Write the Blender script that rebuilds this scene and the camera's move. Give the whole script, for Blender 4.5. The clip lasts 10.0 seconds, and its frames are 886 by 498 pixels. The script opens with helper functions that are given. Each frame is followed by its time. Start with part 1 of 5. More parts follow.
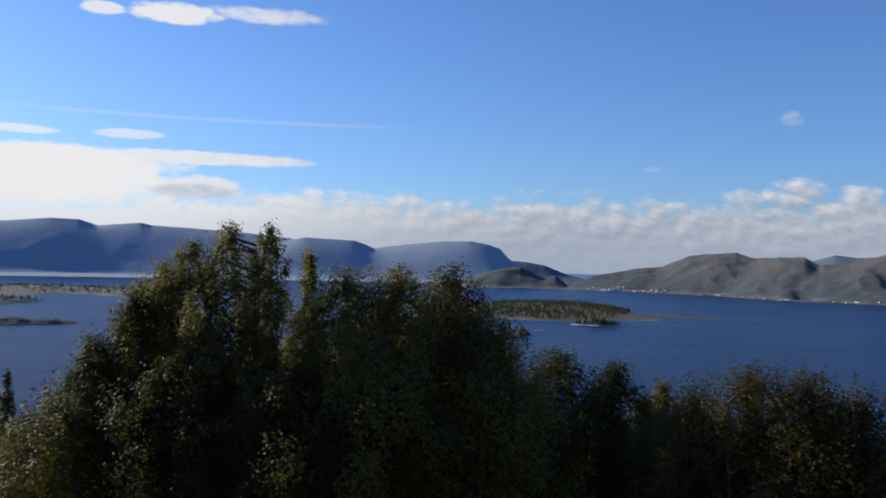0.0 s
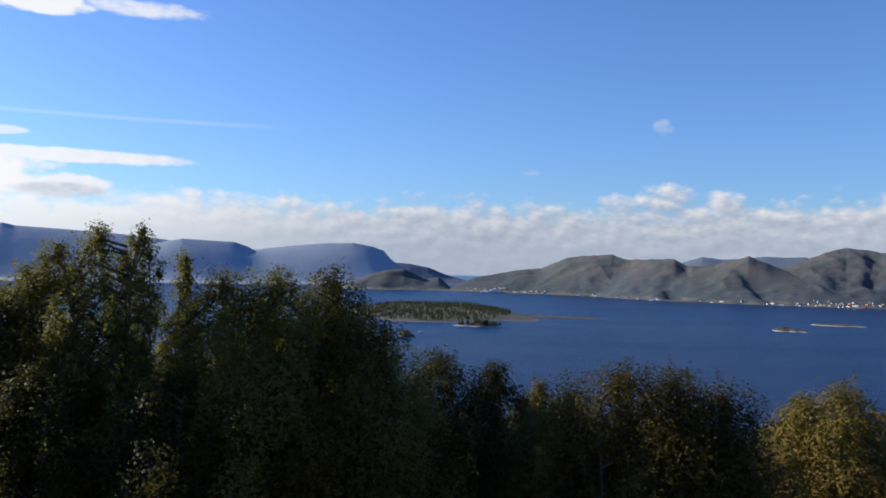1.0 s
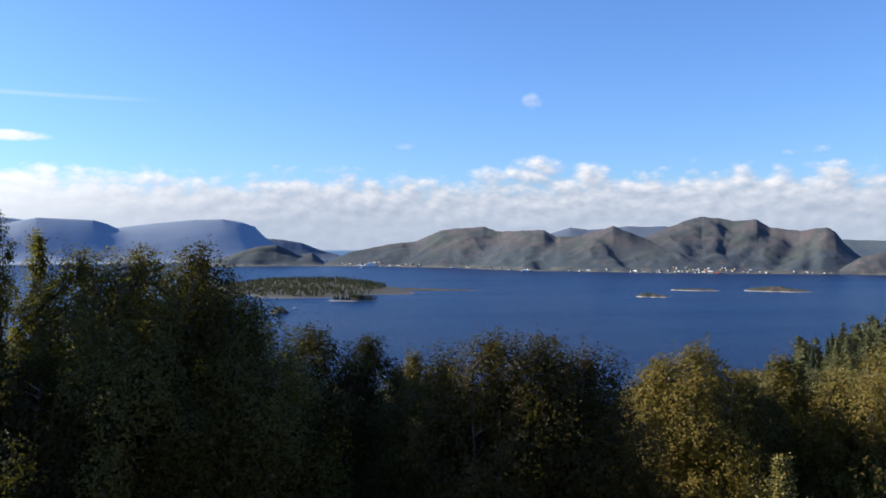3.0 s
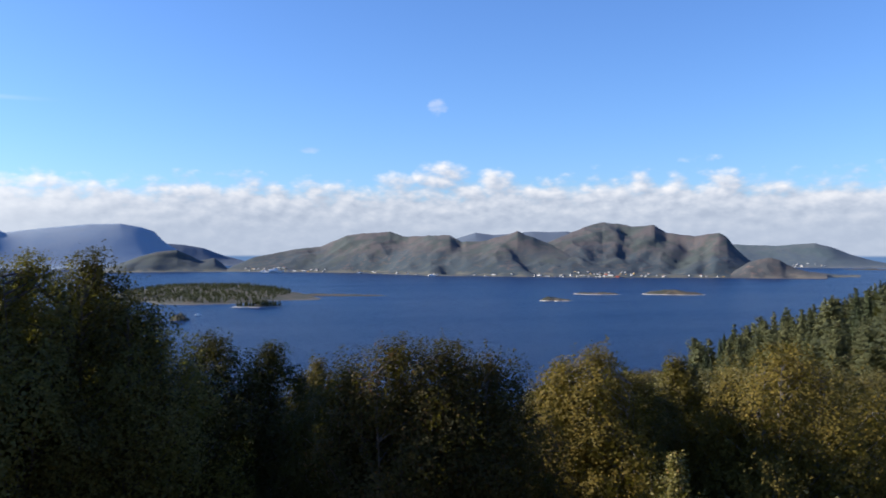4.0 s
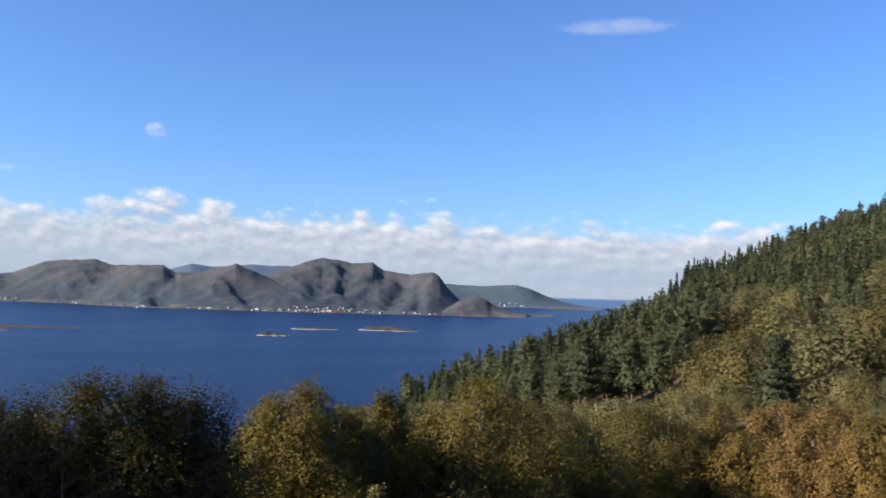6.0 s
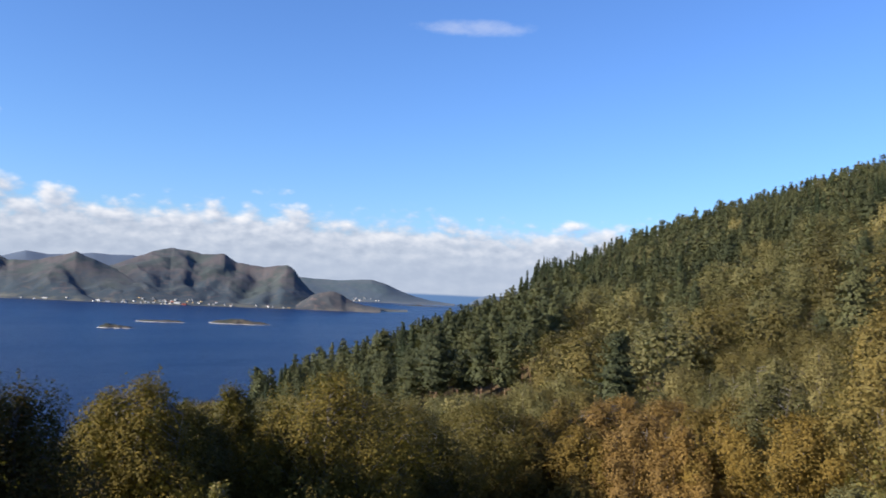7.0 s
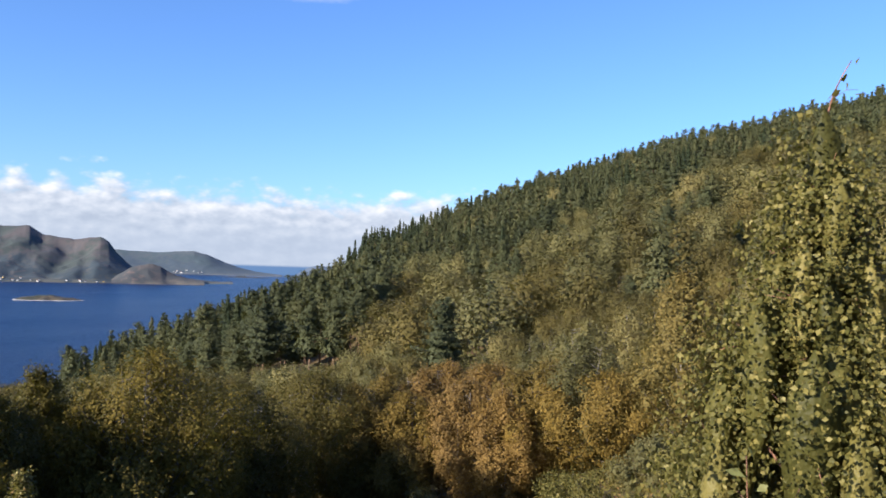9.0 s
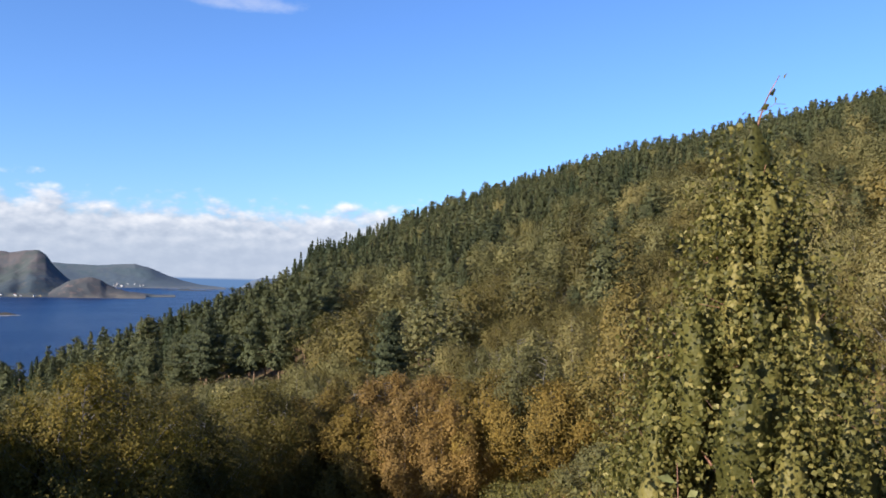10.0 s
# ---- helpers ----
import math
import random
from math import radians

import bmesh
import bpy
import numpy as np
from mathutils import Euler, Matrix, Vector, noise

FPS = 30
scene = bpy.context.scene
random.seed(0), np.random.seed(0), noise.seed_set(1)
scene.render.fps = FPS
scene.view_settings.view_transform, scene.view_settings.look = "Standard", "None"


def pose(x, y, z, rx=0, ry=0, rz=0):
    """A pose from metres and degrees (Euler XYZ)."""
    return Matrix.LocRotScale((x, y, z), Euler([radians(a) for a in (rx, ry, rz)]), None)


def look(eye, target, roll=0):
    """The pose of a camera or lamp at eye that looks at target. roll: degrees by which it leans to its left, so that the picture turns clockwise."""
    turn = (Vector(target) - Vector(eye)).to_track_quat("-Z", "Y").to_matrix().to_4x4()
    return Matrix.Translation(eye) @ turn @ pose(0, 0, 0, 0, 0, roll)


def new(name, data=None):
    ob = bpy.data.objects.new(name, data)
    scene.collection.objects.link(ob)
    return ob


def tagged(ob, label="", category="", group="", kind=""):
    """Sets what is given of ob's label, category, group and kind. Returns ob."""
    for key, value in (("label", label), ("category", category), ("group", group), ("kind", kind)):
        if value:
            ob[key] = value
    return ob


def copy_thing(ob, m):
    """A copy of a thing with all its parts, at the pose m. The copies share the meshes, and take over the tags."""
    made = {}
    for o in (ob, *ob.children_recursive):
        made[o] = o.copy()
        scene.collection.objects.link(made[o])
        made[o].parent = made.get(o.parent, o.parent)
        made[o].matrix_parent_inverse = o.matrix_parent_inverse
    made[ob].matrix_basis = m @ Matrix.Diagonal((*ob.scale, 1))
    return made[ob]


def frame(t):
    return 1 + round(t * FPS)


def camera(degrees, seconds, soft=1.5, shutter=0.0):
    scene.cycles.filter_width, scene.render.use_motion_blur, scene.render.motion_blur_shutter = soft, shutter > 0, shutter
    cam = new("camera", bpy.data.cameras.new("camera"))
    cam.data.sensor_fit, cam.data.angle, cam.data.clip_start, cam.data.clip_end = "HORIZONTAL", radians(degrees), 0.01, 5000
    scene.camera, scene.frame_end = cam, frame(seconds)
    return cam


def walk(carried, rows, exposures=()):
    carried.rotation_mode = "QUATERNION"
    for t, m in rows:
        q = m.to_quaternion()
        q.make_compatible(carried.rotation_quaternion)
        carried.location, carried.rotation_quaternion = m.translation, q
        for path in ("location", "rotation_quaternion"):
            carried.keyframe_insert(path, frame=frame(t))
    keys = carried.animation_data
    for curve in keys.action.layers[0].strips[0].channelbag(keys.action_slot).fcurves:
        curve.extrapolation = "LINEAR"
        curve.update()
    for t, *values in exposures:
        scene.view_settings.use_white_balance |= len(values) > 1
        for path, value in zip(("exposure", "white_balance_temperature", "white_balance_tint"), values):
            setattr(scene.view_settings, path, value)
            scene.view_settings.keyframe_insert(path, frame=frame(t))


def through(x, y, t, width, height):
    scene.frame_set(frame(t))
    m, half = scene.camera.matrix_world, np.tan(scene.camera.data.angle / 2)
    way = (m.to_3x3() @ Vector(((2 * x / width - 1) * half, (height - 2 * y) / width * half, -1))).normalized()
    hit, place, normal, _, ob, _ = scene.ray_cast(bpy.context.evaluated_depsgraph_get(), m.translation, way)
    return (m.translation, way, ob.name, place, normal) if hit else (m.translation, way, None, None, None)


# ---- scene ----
# A hand-held panorama over a fjord from a wooded hillside: sea level is z = 0, north of the picture is +y.
EYE, ARM = 85.0, 0.5
cam = camera(54.7, 10.0, soft=1.7, shutter=0.25)
# seconds, bearing to the right, look up, lean
ROWS = [
    (0.0, 0.01, 1.06, -1.31), (0.5, 4.32, 1.16, -0.94), (1.0, 7.79, 1.35, -1.21), (1.5, 10.60, 1.12, -1.14),
    (2.0, 12.60, 0.62, -0.84), (3.5, 18.76, -0.52, 0.06), (4.0, 22.44, 0.04, -0.01), (4.5, 26.70, 0.64, 0.0),
    (5.0, 30.88, 1.91, -0.24), (5.5, 35.97, 2.43, -0.91), (7.0, 50.68, 2.67, -2.73), (7.5, 55.22, 2.05, -2.73),
    (8.0, 58.13, 1.12, -2.59), (8.5, 60.63, 1.15, -2.54), (9.0, 62.13, 1.10, -1.89), (9.5, 64.45, 1.75, -1.57),
    (10.0, 65.69, 1.97, -1.56),
]
walk(cam, [(t, pose(ARM * math.sin(radians(a)), ARM * math.cos(radians(a)), EYE, 90 + p, r, -a)) for t, a, p, r in ROWS],
     [(0.0, 0.38), (1.0, 0.58), (2.0, 0.78), (3.5, 0.9), (5.5, 0.86), (7.5, 0.92), (9.0, 1.08), (10.0, 0.98)])

# ------------------------------------------------------------------ world and sun
SUN_AZ, SUN_EL = -64.0, 22.0


def direction(az, el=0.0):
    a, e = radians(az), radians(el)
    return Vector((math.sin(a) * math.cos(e), math.cos(a) * math.cos(e), math.sin(e)))


class Net:
    """Small helper to write node trees."""

    def __init__(self, tree):
        self.t = tree
        tree.nodes.clear()

    def node(self, kind, ins=None, **props):
        n = self.t.nodes.new(kind)
        for key, value in props.items():
            setattr(n, key, value)
        for key, value in (ins or {}).items():
            self.put(n.inputs[key], value)
        return n

    def put(self, socket, value):
        if isinstance(value, bpy.types.NodeSocket):
            self.t.links.new(value, socket)
        elif isinstance(value, bpy.types.Node):
            self.t.links.new(value.outputs[0], socket)
        else:
            socket.default_value = value

    def math(self, op, a, b=0.0, c=0.0):
        n = self.node("ShaderNodeMath", operation=op)
        for i, v in enumerate((a, b, c)):
            self.put(n.inputs[i], v)
        return n.outputs[0]

    def ramp(self, fac, stops, smooth=False):
        n = self.node("ShaderNodeValToRGB")
        if smooth:
            n.color_ramp.interpolation = "EASE"
        e = n.color_ramp.elements
        while len(e) < len(stops):
            e.new(0.5)
        for i, (p, c) in enumerate(stops):
            e[i].position, e[i].color = p, (*c, 1.0) if len(c) == 3 else c
        self.put(n.inputs[0], fac)
        return n.outputs[0]

    def step(self, v, lo, hi):
        n = self.node("ShaderNodeMapRange", interpolation_type="SMOOTHSTEP")
        for i, x in enumerate((v, lo, hi, 0.0, 1.0)):
            self.put(n.inputs[i], x)
        return n.outputs[0]

    def mix(self, fac, a, b, blend="MIX"):
        n = self.node("ShaderNodeMix", data_type="RGBA", blend_type=blend)
        for i, v in ((0, fac), (6, a), (7, b)):
            self.put(n.inputs[i], v)
        return n.outputs[2]

    def noise(self, vec, scale, detail=4.0, rough=0.55):
        n = self.node("ShaderNodeTexNoise", {"Scale": scale, "Detail": detail, "Roughness": rough})
        if vec is not None:
            self.put(n.inputs["Vector"], vec)
        return n.outputs[0]


def rgb(r, g, b):
    return (r, g, b, 1.0)


def make_world():
    world = bpy.data.worlds.new("sky")
    scene.world = world
    world.use_nodes = True
    n = Net(world.node_tree)
    sky = n.node("ShaderNodeTexSky", sky_type="NISHITA", sun_disc=False, sun_elevation=radians(SUN_EL),
                 sun_rotation=radians(SUN_AZ), altitude=100.0, air_density=1.0, dust_density=0.6, ozone_density=2.2)
    clear = n.mix(1.0, sky.outputs[0], rgb(0.70, 1.00, 1.56), "MULTIPLY")
    back = n.node("ShaderNodeBackground", {"Color": clear, "Strength": SKY})
    co = n.node("ShaderNodeTexCoord").outputs["Generated"]
    sep = n.node("ShaderNodeSeparateXYZ", {0: co})
    az = n.math("MULTIPLY", n.math("ARCTAN2", sep.outputs[0], sep.outputs[1]), 57.2958)
    el = n.math("MULTIPLY", n.math("ARCSINE", sep.outputs[2]), 57.2958)

    # heaped clouds of the bank and single ones: bearing, elevation, half width, half height, weight
    heaps = ((-8.0, 4.2, 2.2, 0.9, 1.5), (-3.2, 4.0, 3.0, 0.7, 1.3), (4.5, 3.2, 3.0, 0.7, 0.8), (8.8, 3.4, 2.2, 0.8, 1.1), (13.9, 3.8, 2.4, 0.7, 1.2), (19.1, 4.3, 1.6, 1.1, 1.7),
             (22.3, 4.8, 2.2, 1.1, 1.6), (26.0, 4.6, 1.5, 1.0, 1.8), (30.2, 3.8, 2.2, 0.8, 1.0), (35.3, 4.2, 1.5, 0.9, 1.6), (41.0, 4.3, 1.9, 0.9, 1.6), (45.6, 3.8, 2.2, 0.7, 1.1),
             (50.9, 4.1, 1.4, 0.9, 1.5), (55.4, 3.7, 2.4, 0.7, 1.3), (59.2, 4.5, 1.3, 0.5, 1.2), (39.4, 5.85, 1.3, 0.28, 0.5))

    def density(da, de):
        """How thick the cloud bank is at a bearing and elevation a little off."""
        a, e = n.math("ADD", az, da), n.math("ADD", el, de)

        def spot(kx, ky, z):
            return n.node("ShaderNodeCombineXYZ", {0: n.math("MULTIPLY", a, kx), 1: n.math("MULTIPLY", e, ky), 2: z}).outputs[0]
        big = n.noise(spot(0.10, 0.20, 3.0), 1.0, 2.0)
        mid = n.noise(spot(0.46, 0.85, 7.0), 1.0, 5.0, 0.5)
        cell = n.node("ShaderNodeTexVoronoi", {"Vector": spot(0.75, 1.35, 0.0), "Scale": 1.0, "Detail": 2.0, "Roughness": 0.5, "Smoothness": 0.35}, feature="SMOOTH_F1", voronoi_dimensions="2D").outputs["Distance"]
        rough = n.math("ADD", n.math("MULTIPLY", n.math("SUBTRACT", mid, 0.5), 1.5), n.math("MULTIPLY", n.math("SUBTRACT", 0.45, cell), 0.5))
        d = n.math("MULTIPLY", n.math("SUBTRACT", n.math("ADD", 4.75, n.math("MULTIPLY", n.math("SUBTRACT", big, 0.5), 2.0)), e), 0.5)
        for ha, he, w, h, k in heaps:
            u, v = n.math("DIVIDE", n.math("SUBTRACT", a, ha), w), n.math("DIVIDE", n.math("SUBTRACT", e, he), h)
            r2 = n.math("ADD", n.math("MULTIPLY", u, u), n.math("MULTIPLY", v, v))
            d = n.math("MAXIMUM", d, n.math("MULTIPLY", n.math("SUBTRACT", 1.0, r2), k * 0.42))
        return n.math("ADD", d, rough), mid, cell

    thick, mid, cell = density(0.0, 0.0)
    lee, _, _ = density(-0.45, 0.42)
    fine = n.noise(n.node("ShaderNodeCombineXYZ", {0: az, 1: n.math("MULTIPLY", el, 2.2), 2: 1.0}).outputs[0], 1.0, 5.0, 0.6)
    masks = [n.math("MULTIPLY", n.step(thick, -0.2, 0.65), 0.94)]

    def puff(a, e, w, h, amount, rough=1.6, soft=0.6):
        u = n.math("POWER", n.math("ABSOLUTE", n.math("DIVIDE", n.math("SUBTRACT", az, a), w)), 2.0)
        v = n.math("POWER", n.math("ABSOLUTE", n.math("DIVIDE", n.math("SUBTRACT", el, e), h)), 2.0)
        s = n.math("SUBTRACT", 1.0, n.math("ADD", u, v))
        s = n.math("ADD", s, n.math("MULTIPLY", n.math("SUBTRACT", fine, 0.5), rough))
        s = n.math("ADD", s, n.math("MULTIPLY", n.math("SUBTRACT", mid, 0.5), rough))
        masks.append(n.math("MULTIPLY", n.step(s, 0.0, soft), amount))

    puff(-22.0, 15.2, 1.5, 0.45, 0.85, 1.2)
    puff(-17.8, 15.35, 3.3, 0.72, 0.95, 1.0)
    puff(-11.8, 15.7, 4.4, 0.62, 0.8, 1.2, 1.0)
    puff(-28.0, 4.8, 13.0, 2.2, 1.0, 0.9)
    puff(-16.0, 6.5, 8.6, 0.5, 0.9, 0.7)
    puff(-25.0, 5.9, 9.0, 1.1, 1.0, 0.8)
    puff(-20.4, 7.75, 2.4, 0.35, 0.65, 0.9)
    puff(-27.0, 7.6, 3.2, 0.32, 0.75, 0.8)
    puff(-16.4, 4.6, 3.6, 0.9, 0.9, 1.2)
    puff(22.0, 9.35, 0.75, 0.62, 0.3, 2.6, 1.2)
    puff(13.6, 6.53, 0.9, 0.26, 0.26, 1.4, 1.0)
    puff(52.2, 17.2, 4.6, 0.62, 0.30, 1.0, 1.4)
    # a faint vapour trail
    line = n.math("SUBTRACT", el, n.math("ADD", 9.0, n.math("MULTIPLY", n.math("ADD", az, 14.0), 0.004)))
    trail = n.math("SUBTRACT", 1.0, n.step(n.math("ABSOLUTE", line), 0.02, 0.2))
    masks.append(n.math("MULTIPLY", n.math("MULTIPLY", trail, n.step(n.math("ABSOLUTE", n.math("ADD", az, 15.0)), 14.0, 8.0)), 0.16))
    cover = masks[0]
    for m in masks[1:]:
        cover = n.math("MAXIMUM", cover, m)
    # sunlit tops, blue-grey undersides; whiter towards the sun
    light = n.math("ADD", n.math("MULTIPLY", n.math("SUBTRACT", thick, lee), 0.66), n.math("ADD", 0.40, n.math("MULTIPLY", n.math("SUBTRACT", el, 3.4), 0.07)))
    tone = n.ramp(light, [(0.10, (0.37, 0.415, 0.52)), (0.45, (0.54, 0.58, 0.675)), (0.72, (0.70, 0.72, 0.785)), (1.0, (0.88, 0.865, 0.88))])
    near_sun = n.step(az, 10.0, -24.0)
    grey = n.step(n.math("ADD", n.math("POWER", n.math("DIVIDE", n.math("ADD", az, 16.3), 2.9), 2.0), n.math("POWER", n.math("DIVIDE", n.math("SUBTRACT", el, 4.35), 0.55), 2.0)), 1.2, 0.3)
    tone = n.mix(n.math("MULTIPLY", near_sun, n.math("SUBTRACT", 1.0, n.math("MULTIPLY", grey, 0.7))), tone, rgb(1.04, 1.04, 1.06))
    clouds = n.node("ShaderNodeBackground", {"Color": tone, "Strength": 0.62})
    mixed = n.node("ShaderNodeMixShader", {0: cover, 1: back, 2: clouds})
    # pale haze along the horizon, brighter under the sun, and the far sea under it
    mist = n.mix(n.step(az, 4.0, -26.0), rgb(0.42, 0.49, 0.62), rgb(0.78, 0.84, 0.94))
    haze = n.node("ShaderNodeBackground", {"Color": mist, "Strength": 0.62})
    mixed = n.node("ShaderNodeMixShader", {0: n.math("MULTIPLY", n.step(el, 4.4, 0.6), 0.8), 1: mixed, 2: haze})
    sea = n.node("ShaderNodeBackground", {"Color": rgb(0.12, 0.22, 0.42), "Strength": 0.62})
    mixed = n.node("ShaderNodeMixShader", {0: n.step(el, -0.3, -0.5), 1: mixed, 2: sea})
    n.node("ShaderNodeOutputWorld", {0: mixed})


SKY = 0.075
make_world()
sun = new("sun", bpy.data.lights.new("sun", "SUN"))
sun.data.energy, sun.data.angle, sun.data.color = 5.0, radians(0.6), (1.0, 0.93, 0.82)
sun.matrix_world = look((0, 0, 300), Vector((0, 0, 300)) - direction(SUN_AZ, SUN_EL))


# ------------------------------------------------------------------ materials
def material(name, paint):
    m = bpy.data.materials.new(name)
    m.use_nodes = True
    n = Net(m.node_tree)
    out = n.node("ShaderNodeOutputMaterial")
    n.put(out.inputs["Surface"], paint(n))
    return m


def principled(n, color, rough=0.8, bump=None, strength=0.3, distance=0.1, **more):
    b = n.node("ShaderNodeBsdfPrincipled", {"Base Color": color, "Roughness": rough, **more})
    if bump is not None:
        n.put(b.inputs["Normal"], n.node("ShaderNodeBump", {"Height": bump, "Strength": strength, "Distance": distance}))
    return b


def leaf_material(name, stops, through=0.35, rough=0.5, own=0.32):
    """Leaves: every leaf its own shade, each tree its own tint, light shining through."""
    def paint(n):
        leaf = n.node("ShaderNodeNewGeometry").outputs["Random Per Island"]
        tree = n.node("ShaderNodeObjectInfo").outputs["Random"]
        tint = n.node("ShaderNodeAttribute", attribute_name="tint").outputs["Fac"]
        k = n.math("ADD", n.math("MULTIPLY", leaf, own), n.math("MULTIPLY", n.math("FRACT", n.math("ADD", tree, tint)), 1.0 - own))
        co = n.node("ShaderNodeTexCoord").outputs["Object"]
        grain = n.noise(co, 8.0, 3.0, 0.75)
        k = n.math("ADD", k, n.math("MULTIPLY", n.math("SUBTRACT", grain, 0.5), 0.25))
        color = n.ramp(k, stops)
        d = principled(n, color, rough, grain, 0.35, 0.1)
        n.put(d.inputs["Specular IOR Level"], 0.12)
        t = n.node("ShaderNodeBsdfTranslucent", {"Color": n.mix(0.5, color, rgb(0.30, 0.28, 0.02))})
        return n.node("ShaderNodeMixShader", {0: through, 1: d, 2: t})
    return material(name, paint)


def bark_material(name, dark, pale, scale):
    def paint(n):
        co = n.node("ShaderNodeTexCoord").outputs["Object"]
        mapped = n.node("ShaderNodeMapping", {"Vector": co, "Scale": (1.0, 1.0, 0.35)})
        g = n.noise(mapped, scale, 5.0, 0.65)
        c = n.ramp(g, [(0.38, dark), (0.6, pale)])
        return principled(n, c, 0.85, g, 0.5, 0.03)
    return material(name, paint)


LEAF_DARK = leaf_material("leaf_dark_green", [(0.0, (0.062, 0.062, 0.022)), (0.5, (0.105, 0.098, 0.032)), (0.85, (0.155, 0.138, 0.044)), (1.0, (0.24, 0.20, 0.065))], 0.4, 0.6, own=0.6)
# leaf colour lowered almost to black, for trees seen backlit and in shade
LEAF_SHADED = leaf_material("leaf_shaded_dark", [(0.0, (0.022, 0.022, 0.008)), (0.5, (0.034, 0.032, 0.010)), (0.85, (0.052, 0.046, 0.014)), (1.0, (0.085, 0.070, 0.020))], 0.2, 0.6, own=0.5)
LEAF_OLIVE = leaf_material("leaf_olive", [(0.1, (0.080, 0.074, 0.030)), (0.45, (0.122, 0.108, 0.042)), (0.75, (0.165, 0.140, 0.052)), (0.95, (0.21, 0.165, 0.062))], 0.15, 0.6, own=0.2)
LEAF_YELLOW = leaf_material("leaf_yellow_olive", [(0.0, (0.068, 0.058, 0.021)), (0.5, (0.108, 0.086, 0.028)), (0.85, (0.148, 0.110, 0.033)), (1.0, (0.20, 0.14, 0.04))], 0.16, 0.6, own=0.35)
LEAF_ORANGE = leaf_material("leaf_orange", [(0.0, (0.12, 0.075, 0.028)), (0.5, (0.185, 0.110, 0.034)), (0.85, (0.235, 0.142, 0.040)), (1.0, (0.27, 0.175, 0.048))], 0.16, 0.6, own=0.4)
LEAF_GOLD = leaf_material("leaf_gold_olive", [(0.0, (0.054, 0.046, 0.011)), (0.5, (0.092, 0.071, 0.015)), (0.85, (0.140, 0.100, 0.019)), (1.0, (0.21, 0.14, 0.025))], 0.2, 0.6, own=0.5)
LEAF_BROWN = leaf_material("leaf_brown_olive", [(0.0, (0.046, 0.040, 0.012)), (0.5, (0.076, 0.061, 0.016)), (0.85, (0.110, 0.083, 0.020)), (1.0, (0.16, 0.112, 0.025))], 0.2, 0.6, own=0.5)
LEAF_AMBER = leaf_material("leaf_amber", [(0.0, (0.092, 0.066, 0.018)), (0.5, (0.150, 0.100, 0.024)), (0.85, (0.20, 0.126, 0.028)), (1.0, (0.25, 0.16, 0.034))], 0.16, 0.6, own=0.45)
LEAF_ROWAN = leaf_material("leaf_rowan", [(0.0, (0.022, 0.020, 0.006)), (0.45, (0.042, 0.034, 0.009)), (0.68, (0.064, 0.048, 0.013)), (0.8, (0.095, 0.042, 0.015)), (1.0, (0.13, 0.038, 0.018))], 0.22, 0.6, own=0.75)
LEAF_BUSH = leaf_material("leaf_fresh_green", [(0.1, (0.056, 0.053, 0.014)), (0.45, (0.100, 0.089, 0.024)), (0.72, (0.14, 0.118, 0.033)), (0.88, (0.195, 0.158, 0.047)), (0.97, (0.31, 0.26, 0.105)), (1.0, (0.28, 0.14, 0.04))], 0.2, 0.5, own=0.85)
NEEDLE_SPRUCE = leaf_material("needle_spruce", [(0.0, (0.024, 0.034, 0.018)), (0.6, (0.042, 0.052, 0.024)), (1.0, (0.062, 0.068, 0.028))], 0.1, 0.6, own=0.3)
NEEDLE_PINE = leaf_material("needle_pine", [(0.0, (0.040, 0.046, 0.022)), (0.6, (0.066, 0.070, 0.030)), (0.92, (0.095, 0.091, 0.037)), (1.0, (0.12, 0.096, 0.045))], 0.1, 0.6, own=0.3)
BARK_BIRCH = bark_material("bark_birch", (0.05, 0.042, 0.035), (0.24, 0.21, 0.18), 6.0)
BARK_DARK = bark_material("bark_dark", (0.03, 0.024, 0.018), (0.11, 0.09, 0.07), 8.0)
BARK_PINE = bark_material("bark_pine", (0.10, 0.055, 0.03), (0.28, 0.17, 0.10), 5.0)


def paint_ground(n):
    co = n.node("ShaderNodeTexCoord").outputs["Object"]
    a = n.noise(co, 0.06, 6.0)
    b = n.noise(co, 1.3, 6.0, 0.65)
    c = n.ramp(n.math("ADD", n.math("MULTIPLY", a, 0.6), n.math("MULTIPLY", b, 0.4)),
               [(0.36, (0.0337, 0.0229, 0.0059)), (0.5, (0.0711, 0.0448, 0.011)), (0.62, (0.112, 0.0573, 0.019)), (0.72, (0.0749, 0.0546, 0.0106))])
    return principled(n, c, 0.95, b, 0.9, 0.25)


